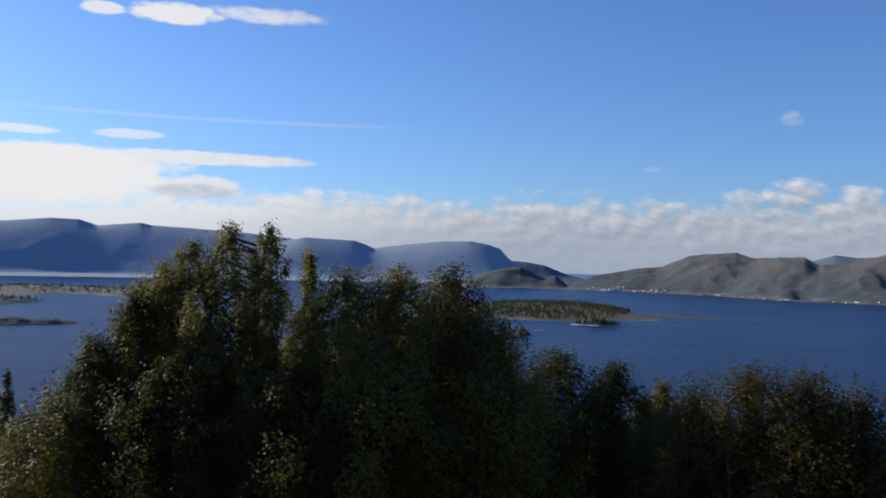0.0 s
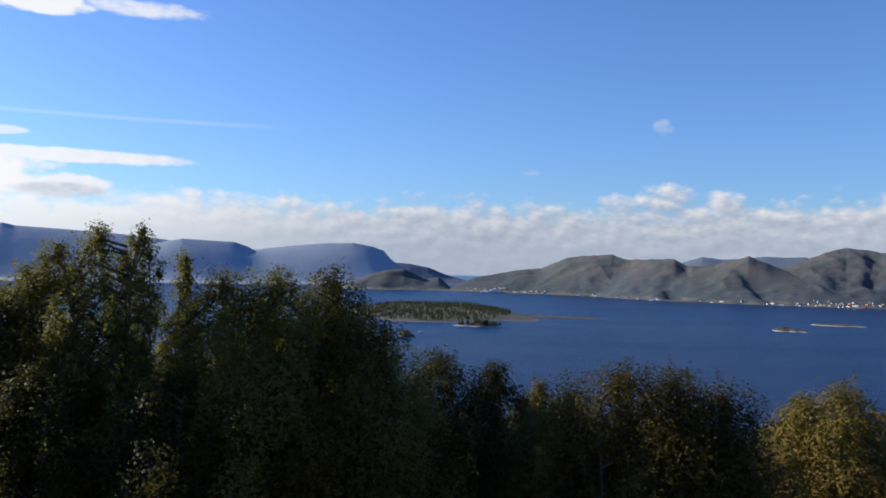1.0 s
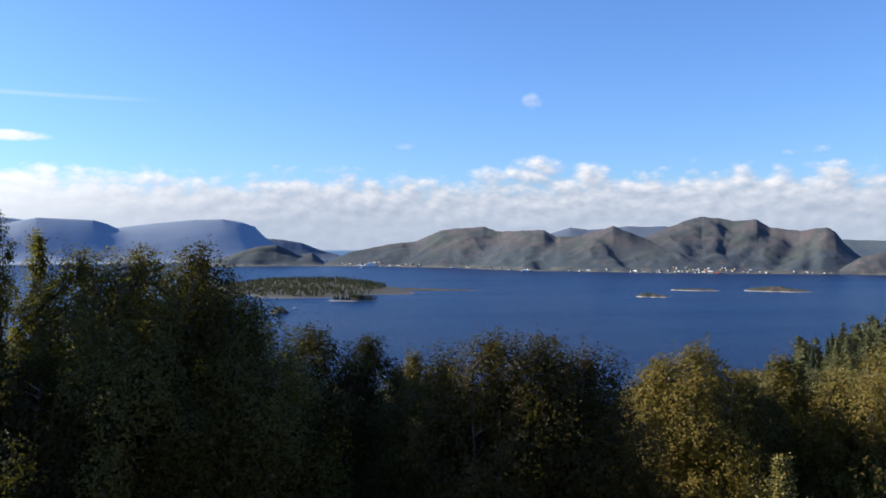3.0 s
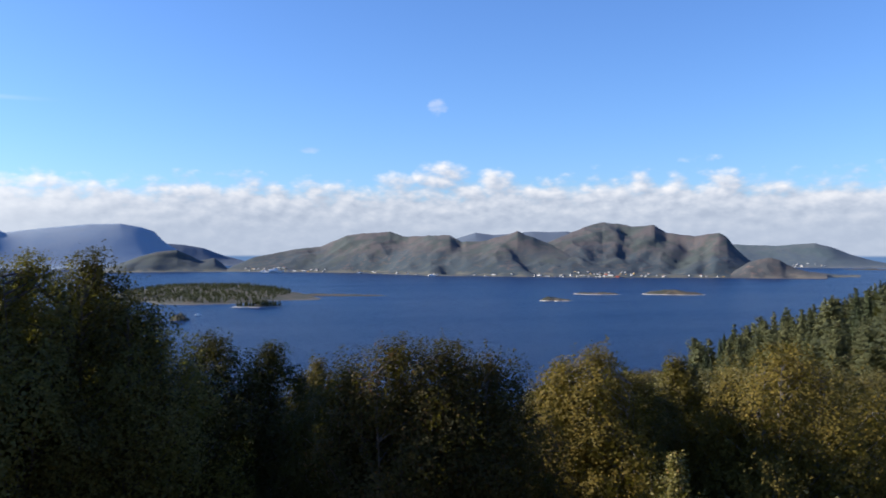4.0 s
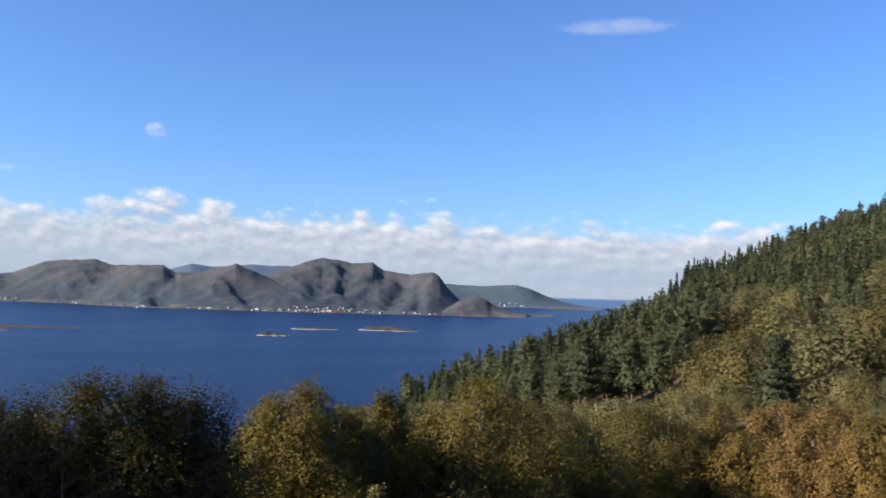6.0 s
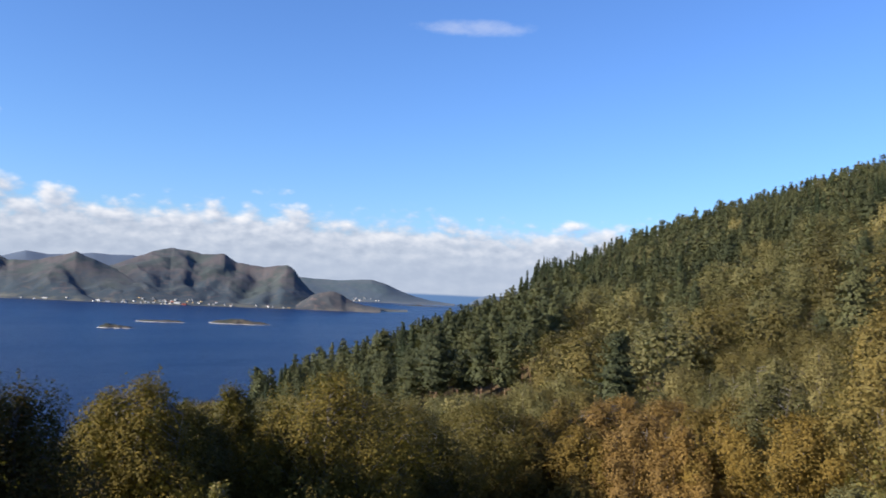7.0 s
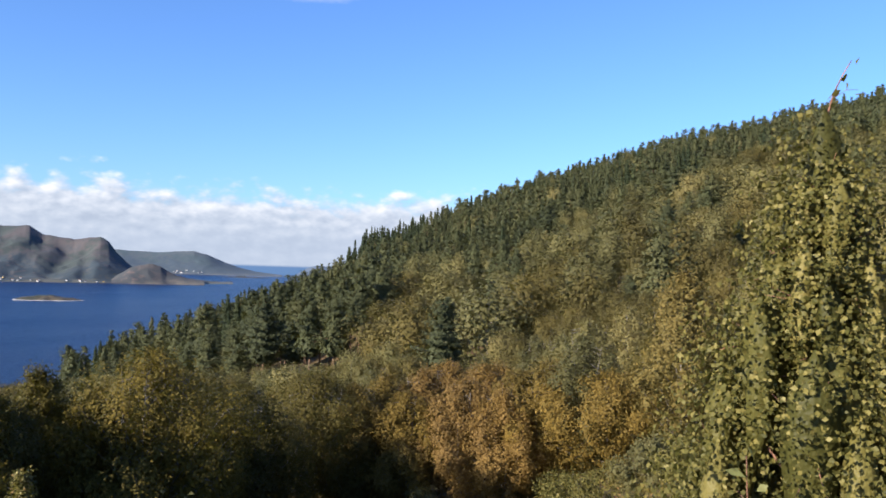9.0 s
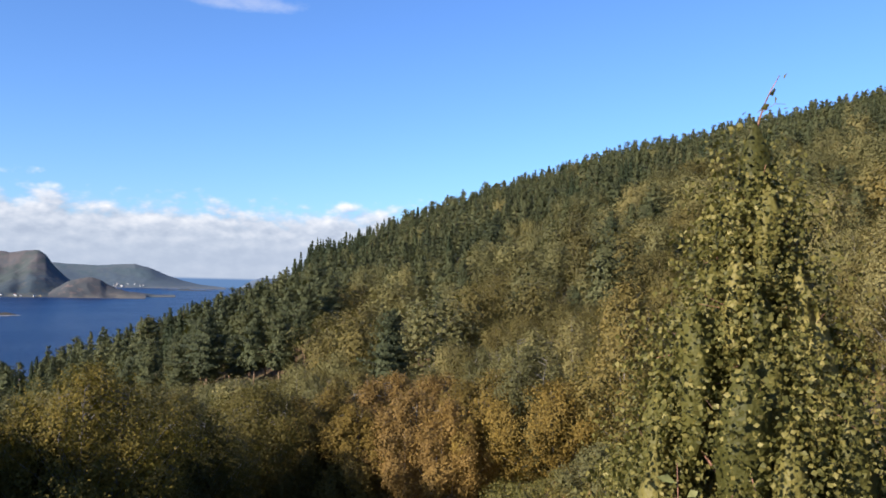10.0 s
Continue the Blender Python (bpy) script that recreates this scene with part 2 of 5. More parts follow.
def paint_sea(n):
    co = n.node("ShaderNodeTexCoord").outputs["Object"]
    streak = n.noise(n.node("ShaderNodeMapping", {"Vector": co, "Scale": (0.0016, 0.006, 1.0)}), 1.0, 4.0)
    chop = n.noise(n.node("ShaderNodeMapping", {"Vector": co, "Scale": (0.09, 0.16, 1.0)}), 1.0, 6.0, 0.65)
    swell = n.noise(n.node("ShaderNodeMapping", {"Vector": co, "Scale": (0.02, 0.035, 1.0)}), 1.0, 3.0)
    h = n.math("ADD", chop, n.math("MULTIPLY", swell, 0.8))
    c = n.ramp(streak, [(0.35, (0.001, 0.014, 0.060)), (0.7, (0.002, 0.020, 0.074))])
    rough = n.ramp(streak, [(0.4, (0.28, 0.28, 0.28)), (0.68, (0.33, 0.33, 0.33))])
    # smooth water in the lee of the wooded island
    sep = n.node("ShaderNodeSeparateXYZ", {0: co})
    u = n.math("DIVIDE", n.math("SUBTRACT", sep.outputs[0], 330.0), 190.0)
    w = n.math("DIVIDE", n.math("SUBTRACT", n.math("SUBTRACT", sep.outputs[1], 1330.0), n.math("MULTIPLY", n.math("SUBTRACT", streak, 0.5), 160.0)), 60.0)
    calm = n.step(n.math("ADD", n.math("MULTIPLY", u, u), n.math("MULTIPLY", w, w)), 1.2, 0.1)
    h = n.math("MULTIPLY", h, n.math("SUBTRACT", 1.0, n.math("MULTIPLY", calm, 0.55)))
    b = principled(n, c, rough, h, 1.0, 1.9)
    n.put(b.inputs["IOR"], 1.33)
    n.put(b.inputs["Specular IOR Level"], 0.13)
    return b


def paint_fell(n, green, heath, rock, forest, low, relief=0.8):
    """Mountain side: forest low down, heath and grass above, bare rock where it is steep. The colours passed in can
    carry a haze tint.
    """
    geo = n.node("ShaderNodeNewGeometry")
    co = n.node("ShaderNodeTexCoord").outputs["Object"]
    z = n.node("ShaderNodeSeparateXYZ", {0: co}).outputs[2]
    up = n.node("ShaderNodeSeparateXYZ", {0: geo.outputs["Normal"]}).outputs[2]
    a = n.noise(co, 0.007, 6.0, 0.58)
    b = n.noise(co, 0.04, 6.0, 0.65)
    v = n.math("ADD", n.math("MULTIPLY", a, 0.62), n.math("MULTIPLY", b, 0.38))
    c = n.mix(n.step(v, 0.43, 0.54), green, heath)
    wood = n.math("MULTIPLY", n.step(n.math("SUBTRACT", z, n.math("MULTIPLY", n.math("SUBTRACT", a, 0.5), 320.0)), 95.0, 35.0), n.step(b, 0.38, 0.50))
    c = n.mix(wood, c, forest)
    fields = n.math("MULTIPLY", n.step(n.math("ADD", z, n.math("MULTIPLY", b, 22.0)), 24.0, 14.0), n.step(n.noise(co, 0.018, 2.0), 0.42, 0.52))
    c = n.mix(n.math("MULTIPLY", fields, 0.85), c, low)
    c = n.mix(n.math("MULTIPLY", n.step(up, 0.66, 0.45), 0.6), c, rock)
    return principled(n, c, 0.95, b, relief, 4.0)


# heath browns and greens; the blue in forest and rock stands in for haze and shade
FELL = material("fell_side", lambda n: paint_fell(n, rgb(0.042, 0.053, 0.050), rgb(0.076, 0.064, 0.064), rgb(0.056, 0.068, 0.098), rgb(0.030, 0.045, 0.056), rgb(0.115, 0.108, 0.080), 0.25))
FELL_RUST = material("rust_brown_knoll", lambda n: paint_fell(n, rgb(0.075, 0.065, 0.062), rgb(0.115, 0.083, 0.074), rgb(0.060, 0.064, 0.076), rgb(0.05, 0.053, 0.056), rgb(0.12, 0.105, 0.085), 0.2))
# all five colours are nearly one pale blue: distance haze put into the base colour
FELL_HAZE_FAR = material("far_haze_fell", lambda n: paint_fell(n, rgb(0.24, 0.30, 0.37), rgb(0.26, 0.31, 0.37), rgb(0.25, 0.305, 0.375), rgb(0.23, 0.29, 0.36), rgb(0.25, 0.31, 0.38), 0.05))
# wood and heath colours with blue mixed in to imitate haze over the sound
FELL_HAZE_WOODED = material("wooded_haze_fell", lambda n: paint_fell(n, rgb(0.0595, 0.085, 0.0952), rgb(0.0816, 0.09605, 0.1037), rgb(0.085, 0.1003, 0.1258), rgb(0.0578, 0.0799, 0.1011), rgb(0.119, 0.1232, 0.1232), 0.2))
# haze blue in place of the ridge's own greens and browns
FELL_HAZE_FAINT = material("faint_haze_fell", lambda n: paint_fell(n, rgb(0.085, 0.112, 0.155), rgb(0.09, 0.115, 0.155), rgb(0.088, 0.112, 0.155), rgb(0.08, 0.108, 0.15), rgb(0.09, 0.115, 0.155), 0.1))




def paint_island(n, shore, reach):
    co = n.node("ShaderNodeTexCoord").outputs["Object"]
    z = n.node("ShaderNodeSeparateXYZ", {0: co}).outputs[2]
    a = n.noise(co, 0.03, 5.0)
    b = n.noise(co, 0.25, 5.0, 0.65)
    c = n.mix(n.step(a, 0.42, 0.58), rgb(0.034, 0.036, 0.022), rgb(0.064, 0.050, 0.033))
    c = n.mix(n.step(n.math("ADD", z, n.math("MULTIPLY", b, 1.0)), reach + 0.4, reach - 0.3), c, shore)
    return principled(n, c, 0.95, b, 0.7, 1.0)


ISLAND = material("island_heath_and_rock", lambda n: paint_island(n, rgb(0.085, 0.082, 0.078), 1.2))
ISLET = material("islet_heath_and_pale_rock", lambda n: paint_island(n, rgb(0.33, 0.315, 0.30), 1.55))


def plain(name, color, rough=0.7, vary=0.12):
    def paint(n):
        g = n.noise(n.node("ShaderNodeTexCoord").outputs["Object"], 0.8, 4.0)
        c = n.mix(n.step(g, 0.35, 0.65), rgb(*[x * (1 - vary) for x in color]), rgb(*color))
        return principled(n, c, rough)
    return material(name, paint)


GROUND = material("heath_ground", paint_ground)
SEA = material("sea_water", paint_sea)
WHITE = plain("white_boards", (0.52, 0.51, 0.49))
OCHRE = plain("ochre_boards", (0.45, 0.30, 0.12))
RED = plain("red_boards", (0.28, 0.06, 0.04))
ROOF = plain("dark_roof", (0.09, 0.08, 0.08))
ROOF_RED = plain("red_tile_roof", (0.14, 0.08, 0.065))
HULL = plain("white_hull", (0.8, 0.8, 0.8), 0.4)


# ------------------------------------------------------------------ mesh helpers
def mesh_arrays(name, verts, faces, mat, smooth=False, tint=None):
    """A mesh out of arrays: verts (n, 3) and faces (m, k)."""
    verts, faces = np.asarray(verts, np.float32), np.asarray(faces, np.int32)
    me = bpy.data.meshes.new(name)
    me.vertices.add(len(verts))
    me.vertices.foreach_set("co", verts.ravel())
    m, k = faces.shape
    me.loops.add(m * k)
    me.loops.foreach_set("vertex_index", faces.ravel())
    me.polygons.add(m)
    me.polygons.foreach_set("loop_start", np.arange(0, m * k, k, dtype=np.int32))
    if smooth:
        me.polygons.foreach_set("use_smooth", np.ones(m, bool))
    if tint is not None:
        me.attributes.new("tint", "FLOAT", "POINT").data.foreach_set("value", np.asarray(tint, np.float32))
    me.materials.append(mat)
    me.update(calc_edges=True)
    return me


def child(name, me, parent, label=""):
    ob = new(name, me)
    ob.parent = parent
    return tagged(ob, label) if label else ob


def grid_faces(rows, cols, wrap=False):
    r, c = np.meshgrid(np.arange(rows - 1), np.arange(cols if wrap else cols - 1), indexing="ij")
    d = (c + 1) % cols
    return np.stack([r * cols + c, r * cols + d, (r + 1) * cols + d, (r + 1) * cols + c], -1).reshape(-1, 4)


def value_noise(x, y, seed=0):
    """Smooth noise in -1..1 on arrays."""
    xi, yi = np.floor(x), np.floor(y)
    fx, fy = x - xi, y - yi
    fx, fy = fx * fx * (3 - 2 * fx), fy * fy * (3 - 2 * fy)

    def h(i, j):
        s = np.sin(i * 127.1 + j * 311.7 + seed * 74.7) * 43758.5453
        return (s - np.floor(s)) * 2 - 1
    return (h(xi, yi) * (1 - fx) + h(xi + 1, yi) * fx) * (1 - fy) + (h(xi, yi + 1) * (1 - fx) + h(xi + 1, yi + 1) * fx) * fy


def fbm(x, y, octaves=5, seed=0, ridged=False):
    total, amp = np.zeros_like(x, dtype=float), 1.0
    for o in range(octaves):
        v = value_noise(x * 2 ** o + 17.3 * o, y * 2 ** o - 9.1 * o, seed + o)
        total += amp * ((1 - 2 * np.abs(v)) if ridged else v)
        amp *= 0.5
    return total


# ------------------------------------------------------------------ ground and sea
def edge_of_hill(az):
    """How far the wooded hill reaches in each bearing."""
    return np.interp(az, [-180, -40, 15, 28, 35, 40, 45, 51, 57, 66, 78, 95, 140, 180], [900, 900, 600, 330, 250, 270, 310, 370, 430, 470, 470, 420, 900, 900])


def hill_rise(az):
    """Slope of the hill, in degrees, from the eye to the top of its skyline wood."""
    return np.interp(az, [-180, -125, -60, -30, 0, 15, 28, 35, 40.7, 44.5, 48, 51.3, 53, 55.5, 57.2, 58.4, 60, 62, 66.8, 70, 75.4, 78.7, 82, 84.3, 92.7, 110, 145, 180],
                     [10, 0, -18, -18, -15, -12.5, -9.4, -7.3, -5.2, -3.8, -2.6, -1.3, -0.7, 0.5, 2.2, 2.4, 3.0, 3.9, 5.65, 6.8, 8.45, 9.3, 9.9, 10.5, 12, 15, 20, 10])


def steepening(az):
    """How much steeper the hill is close to the viewpoint, in degrees."""
    return np.interp(az, [-180, -60, 0, 30, 48, 66, 80, 100, 180], [6, 10, 11, 13, 19, 27, 24, 20, 6])


def softened(values, window):
    """Values round the compass, evened out over a window of degrees."""
    k = np.hanning(window)
    v = np.concatenate([values[-180:], values[:-1], values[:181]])
    return np.convolve(v, k / k.sum(), "same")[180:-180]


ROUND_ABOUT = np.arange(-180.0, 181.0)
SOFT_RISE = softened(hill_rise(ROUND_ABOUT) - np.degrees(np.arctan(11.0 / edge_of_hill(ROUND_ABOUT))), 121)
SOFT_NEAR = softened(steepening(ROUND_ABOUT), 121)
SOFT_RISE[-1], SOFT_NEAR[-1] = SOFT_RISE[0], SOFT_NEAR[0]


def land(x, y):
    """Height of the ground."""
    r, az = np.hypot(x, y), np.degrees(np.arctan2(x, y))
    edge = edge_of_hill(az)
    blend = np.clip((r - 7.0) / 26.0, 0, 1)
    blend = blend * blend * (3 - 2 * blend)
    rise = (hill_rise(az) - np.degrees(np.arctan(11.0 / edge))) * blend + np.interp(az, ROUND_ABOUT, SOFT_RISE) * (1 - blend)
    near = steepening(az) * blend + np.interp(az, ROUND_ABOUT, SOFT_NEAR) * (1 - blend)
    slope = rise - near * (np.exp(-np.minimum(r, edge) / 130.0) - np.exp(-edge / 130.0))
    z = EYE + np.minimum(r, edge) * np.tan(np.radians(slope)) - 1.6 * np.exp(-r / 25.0)
    z = z - np.maximum(r - edge, 0) * 0.75
    z = z + fbm(x / 45.0, y / 45.0, 3, 5) * np.clip((r - 15) / 60, 0, 1) * 1.2 + fbm(x / 3.0, y / 3.0, 3, 9) * 0.10 * np.clip((r - 1.5) / 6, 0, 1)
    return np.maximum(z, -14.0)


def land_at(az, r):
    x, y = r * math.sin(radians(az)), r * math.cos(radians(az))
    return Vector((x, y, float(land(np.array([x]), np.array([y]))[0])))


def build_ground():
    rr = np.concatenate([[0.02], np.geomspace(0.8, 900, 150), np.geomspace(980, 4900, 14)])
    azs = np.radians(np.linspace(-180, 180, 360, endpoint=False))
    r, a = np.meshgrid(rr, azs, indexing="ij")
    x, y = r * np.sin(a), r * np.cos(a)
    v = np.stack([x, y, land(x, y)], -1).reshape(-1, 3)
    ob = new("ground", mesh_arrays("ground", v, grid_faces(len(rr), len(azs), True)[:, ::-1], GROUND, True))
    tagged(ob, "steep hillside of heath and brown grass running down to the sea", "ground", kind="structure")


def build_sea():
    rr = np.concatenate([[100], np.geomspace(300, 4950, 40)])
    azs = np.radians(np.linspace(-180, 180, 180, endpoint=False))
    r, a = np.meshgrid(rr, azs, indexing="ij")
    v = np.stack([r * np.sin(a), r * np.cos(a), np.zeros_like(r)], -1).reshape(-1, 3)
    ob = new("water", mesh_arrays("water", v, grid_faces(len(rr), len(azs), True)[:, ::-1], SEA, True))
    tagged(ob, "dark blue wind-ruffled fjord water under a clear sky", "water", kind="structure")


build_ground()
build_sea()


# ------------------------------------------------------------------ mountains
def crest_curve(points, n):
    """A smooth line through (bearing, elevation) points."""
    pa, pe = np.array(points).T
    a = np.linspace(pa[0], pa[-1], n)
    e = np.interp(a, pa, pe)
    k = np.hanning(max(3, n // 100) | 1)
    pad = len(k) // 2
    return a, np.convolve(np.pad(e, pad, mode="edge"), k / k.sum(), "valid")


def fell(name, crest, shore, top, mat, label, seed, rough=1.0, cols=360, rows=60, gullies=()):
    """A mountain: from its shore up to a crest, and down behind it. crest: bearing and elevation seen from the eye; shore and
    top: how far off its foot and its crest lie; gullies: bearing, width, depth."""
    a, e = crest_curve(crest, cols)
    d_shore = np.interp(a, *np.array(shore).T) if isinstance(shore, (list, tuple)) else np.full(cols, float(shore))
    d_top = np.interp(a, *np.array(top).T) if isinstance(top, (list, tuple)) else np.full(cols, float(top))
    z_top = np.maximum(EYE + d_top * np.tan(np.radians(e)), 1.5)
    k = np.hanning((cols // 5) | 1)
    broad = np.convolve(np.pad(z_top, len(k) // 2, mode="edge"), k / k.sum(), "valid")
    v = np.concatenate([np.linspace(0, 1, rows), 1 + np.linspace(0.06, 0.8, 12)])
    V, A = np.meshgrid(v, a, indexing="ij")
    D = d_shore + (d_top - d_shore) * np.minimum(V, 1) + np.maximum(V - 1, 0) * 320
    x, y = D * np.sin(np.radians(A)), D * np.cos(np.radians(A))
    flat = 0.14
    s = np.clip((V - flat) / (1 - flat), 0, 1)
    shape = 0.05 * np.clip(V / flat, 0, 1) + 0.95 * (s ** 1.25 * (1 - 0.35 * s) / 0.65)
    shape = np.minimum(shape, 1.0)
    shape = np.where(V > 1, 1 - (np.maximum(V - 1, 0) / 0.8) ** 1.2 * 1.1, shape)
    fold = np.clip(V, 0, 1) ** (2.2 if rough > 0.1 else 8.0)
    z = shape * (np.minimum(broad, z_top * 1.6 + 4) * (1 - fold) + z_top * fold)
    mask = np.sin(np.pi * np.clip(V, 0, 1)) ** 0.8
    body = np.clip(z_top / 120, 0.1, 1.6)
    z = z + mask * body * rough * (fbm(x / 230, y / 230, 3, seed, True) * 9 - 6 + fbm(x / 90, y / 90, 4, seed + 3, True) * 3.4)
    # valleys: bearing at the crest and at the foot, width of the shaded and of the open side, depth, where they begin and end
    for a1, a0, wl, wr, depth, v0, v1 in gullies:
        line = a0 + (a1 - a0) * V + 0.25 * fbm(V * 3.0 + a1, V * 0.0 + seed, 3, seed)
        span = np.clip((V - v0) / 0.18, 0, 1) * np.clip((v1 - V) / 0.14, 0, 1)
        span = span * span * (3 - 2 * span)
        z = z - 0.38 * span * depth * np.exp(-(np.maximum(A - line, 0) / wr) ** 2 - (np.minimum(A - line, 0) / wl) ** 2) * (0.85 + 0.3 * fbm(x / 120, y / 120, 2, seed))
    z = z + np.where(V <= 1, V ** 6, 1) * body * rough * fbm(A * 2.0, V * 0.5, 4, seed + 7) * 2.2
    z = np.where(V <= 0, -2.0, np.maximum(z, np.where(V < 0.3, 0.4, -6)))
    ob = new(name, mesh_arrays(name, np.stack([x, y, z], -1).reshape(-1, 3), grid_faces(len(v), cols)[:, ::-1], mat, True))
    return tagged(ob, label, "mountain", kind="structure")


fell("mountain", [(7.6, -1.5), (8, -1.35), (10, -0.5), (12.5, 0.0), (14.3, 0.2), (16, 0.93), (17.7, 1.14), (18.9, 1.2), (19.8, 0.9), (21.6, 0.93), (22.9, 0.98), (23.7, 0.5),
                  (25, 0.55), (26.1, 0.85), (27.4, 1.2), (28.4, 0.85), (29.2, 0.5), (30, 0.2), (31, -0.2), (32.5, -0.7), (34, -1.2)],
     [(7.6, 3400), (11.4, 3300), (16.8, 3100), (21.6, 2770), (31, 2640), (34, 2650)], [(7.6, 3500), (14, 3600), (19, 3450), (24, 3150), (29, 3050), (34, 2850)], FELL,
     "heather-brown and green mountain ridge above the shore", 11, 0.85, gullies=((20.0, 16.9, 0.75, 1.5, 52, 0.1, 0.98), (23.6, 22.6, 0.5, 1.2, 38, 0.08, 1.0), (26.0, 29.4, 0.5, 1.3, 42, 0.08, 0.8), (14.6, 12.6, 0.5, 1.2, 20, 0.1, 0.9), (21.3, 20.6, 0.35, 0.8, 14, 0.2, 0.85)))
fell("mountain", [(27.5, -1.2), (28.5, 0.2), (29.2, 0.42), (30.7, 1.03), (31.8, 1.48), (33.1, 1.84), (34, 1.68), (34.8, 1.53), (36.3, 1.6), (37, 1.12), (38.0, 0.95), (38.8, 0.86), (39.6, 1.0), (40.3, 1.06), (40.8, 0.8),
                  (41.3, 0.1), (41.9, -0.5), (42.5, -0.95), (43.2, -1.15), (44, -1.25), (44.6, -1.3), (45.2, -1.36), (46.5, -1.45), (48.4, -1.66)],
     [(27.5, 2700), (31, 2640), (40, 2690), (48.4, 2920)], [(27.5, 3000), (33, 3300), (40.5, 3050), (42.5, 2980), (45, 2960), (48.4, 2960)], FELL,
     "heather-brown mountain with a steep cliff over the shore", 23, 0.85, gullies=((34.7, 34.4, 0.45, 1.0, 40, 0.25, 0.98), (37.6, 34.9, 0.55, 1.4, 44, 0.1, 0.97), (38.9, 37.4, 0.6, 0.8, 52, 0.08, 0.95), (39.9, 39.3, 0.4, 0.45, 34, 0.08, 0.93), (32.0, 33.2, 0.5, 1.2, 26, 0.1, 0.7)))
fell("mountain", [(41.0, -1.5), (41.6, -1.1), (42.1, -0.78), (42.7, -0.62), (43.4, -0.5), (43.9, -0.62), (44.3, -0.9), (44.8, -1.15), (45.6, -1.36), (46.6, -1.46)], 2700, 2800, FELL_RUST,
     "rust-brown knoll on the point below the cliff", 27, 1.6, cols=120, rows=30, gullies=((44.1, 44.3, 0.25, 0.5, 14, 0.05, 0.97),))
fell("mountain", [(39.5, 0.2), (40.6, 0.36), (42, 0.29), (43.8, 0.25), (45.2, 0.36), (45.9, 0.39), (46.9, 0.14), (47.8, -0.25), (48.8, -0.58), (49.8, -0.8), (51.5, -0.98)], 4350, 4700, FELL_HAZE_WOODED,
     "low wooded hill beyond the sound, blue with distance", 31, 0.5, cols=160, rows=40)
fell("mountain", [(22.5, 0.4), (23.5, 0.79), (24.6, 1.13), (25.8, 0.98), (27, 1.05), (28.4, 1.21), (29.5, 1.16), (30.7, 1.2), (32, 0.9)], 4100, 4500, FELL_HAZE_FAINT, "distant bare ridge behind the mountain", 37, 0.09, cols=140, rows=30)
fell("mountain", [(0.4, -1.45), (1.2, -1.1), (3, -0.42), (4, -0.14), (5.2, -0.03), (6.1, -0.43), (6.6, -0.72), (7, -0.62), (7.5, -0.54), (8, -0.9), (8.5, -1.4)], 3360, 3560, FELL,
     "rounded brown hill at the mouth of the sound", 41, 0.5, cols=160, rows=40, gullies=((5.2, 4.4, 0.9, 1.0, 30, 0.1, 0.9), (3.4, 2.6, 0.4, 0.9, 14, 0.1, 0.9)))
fell("mountain", [(-12, 1.0), (-9.2, 1.62), (-7, 1.53), (-6, 1.5), (-5.2, 1.25), (-4.7, 1.02), (-3.6, 1.18), (-2.4, 1.33), (-0.1, 1.57), (1.8, 1.63), (3, 1.42), (3.8, 1.15), (4.3, 0.6), (4.6, 0.36), (5.5, -0.2), (6.5, -0.9)], 4000, 4400, FELL_HAZE_FAR,
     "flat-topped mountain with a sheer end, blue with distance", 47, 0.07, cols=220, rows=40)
fell("mountain", [(-46, 1.2), (-38, 2.3), (-32, 1.8), (-27.1, 2.07), (-24.7, 2.34), (-23.1, 2.31), (-22, 1.97), (-20.6, 2.12), (-19.5, 2.24), (-18.8, 2.09), (-16.4, 1.99), (-13, 1.8), (-10, 1.5), (-8, 0.8), (-6.5, -1.0)], 3900, 4500, FELL_HAZE_FAR,
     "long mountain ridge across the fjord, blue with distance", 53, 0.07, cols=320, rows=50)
fell("mountain", [(3.5, 0.0), (4.5, 0.38), (5.6, 0.31), (6.8, 0.1), (8, -0.36), (10, -0.9)], 4600, 4800, FELL_HAZE_FAINT, "faint headland far down the fjord", 59, 0.4, cols=80, rows=20)

fell("mountain", [(52.4, -0.95), (53.1, -0.5), (53.7, -0.28), (54.5, -0.34), (56, -0.5), (58, -0.6)], 4700, 4840, FELL_HAZE_FAINT, "faint headland far out at sea", 61, 0.4, cols=60, rows=14)


# ------------------------------------------------------------------ islands
def island(az, dist, width, depth, height, label, seed, turn=0.0, lobes=0.35):
    """An island with an uneven shore, low and rounded."""
    rr, n = np.concatenate([np.linspace(0, 1, 16), [1.12]]), 96
    th = np.linspace(0, 2 * np.pi, n, endpoint=False)
    R, T = np.meshgrid(rr, th, indexing="ij")
    wob = 1 + lobes * fbm(np.cos(T) * 1.6 + seed, np.sin(T) * 1.6, 3, seed)
    x, y = R * np.cos(T) * wob * width / 2, R * np.sin(T) * wob * depth / 2
    s = min(width, depth)
    z = height * (np.clip(1 - R ** 2.2, -1, 1)) * (0.75 + 0.35 * fbm(x / s * 2.2, y / s * 2.2, 4, seed + 2)) + 0.35 - 2.0 * (R > 1.05)
    me = mesh_arrays("island", np.stack([x, y, z], -1).reshape(-1, 3), grid_faces(len(rr), n, True), ISLET if 40 < width < 120 and depth < 60 else ISLAND, True)
    ob = new("island", me)
    p = direction(az) * dist
    ob.matrix_world = pose(p.x, p.y, 0, 0, 0, -az + turn)
    tagged(ob, label, "island", kind="structure")
    return ob


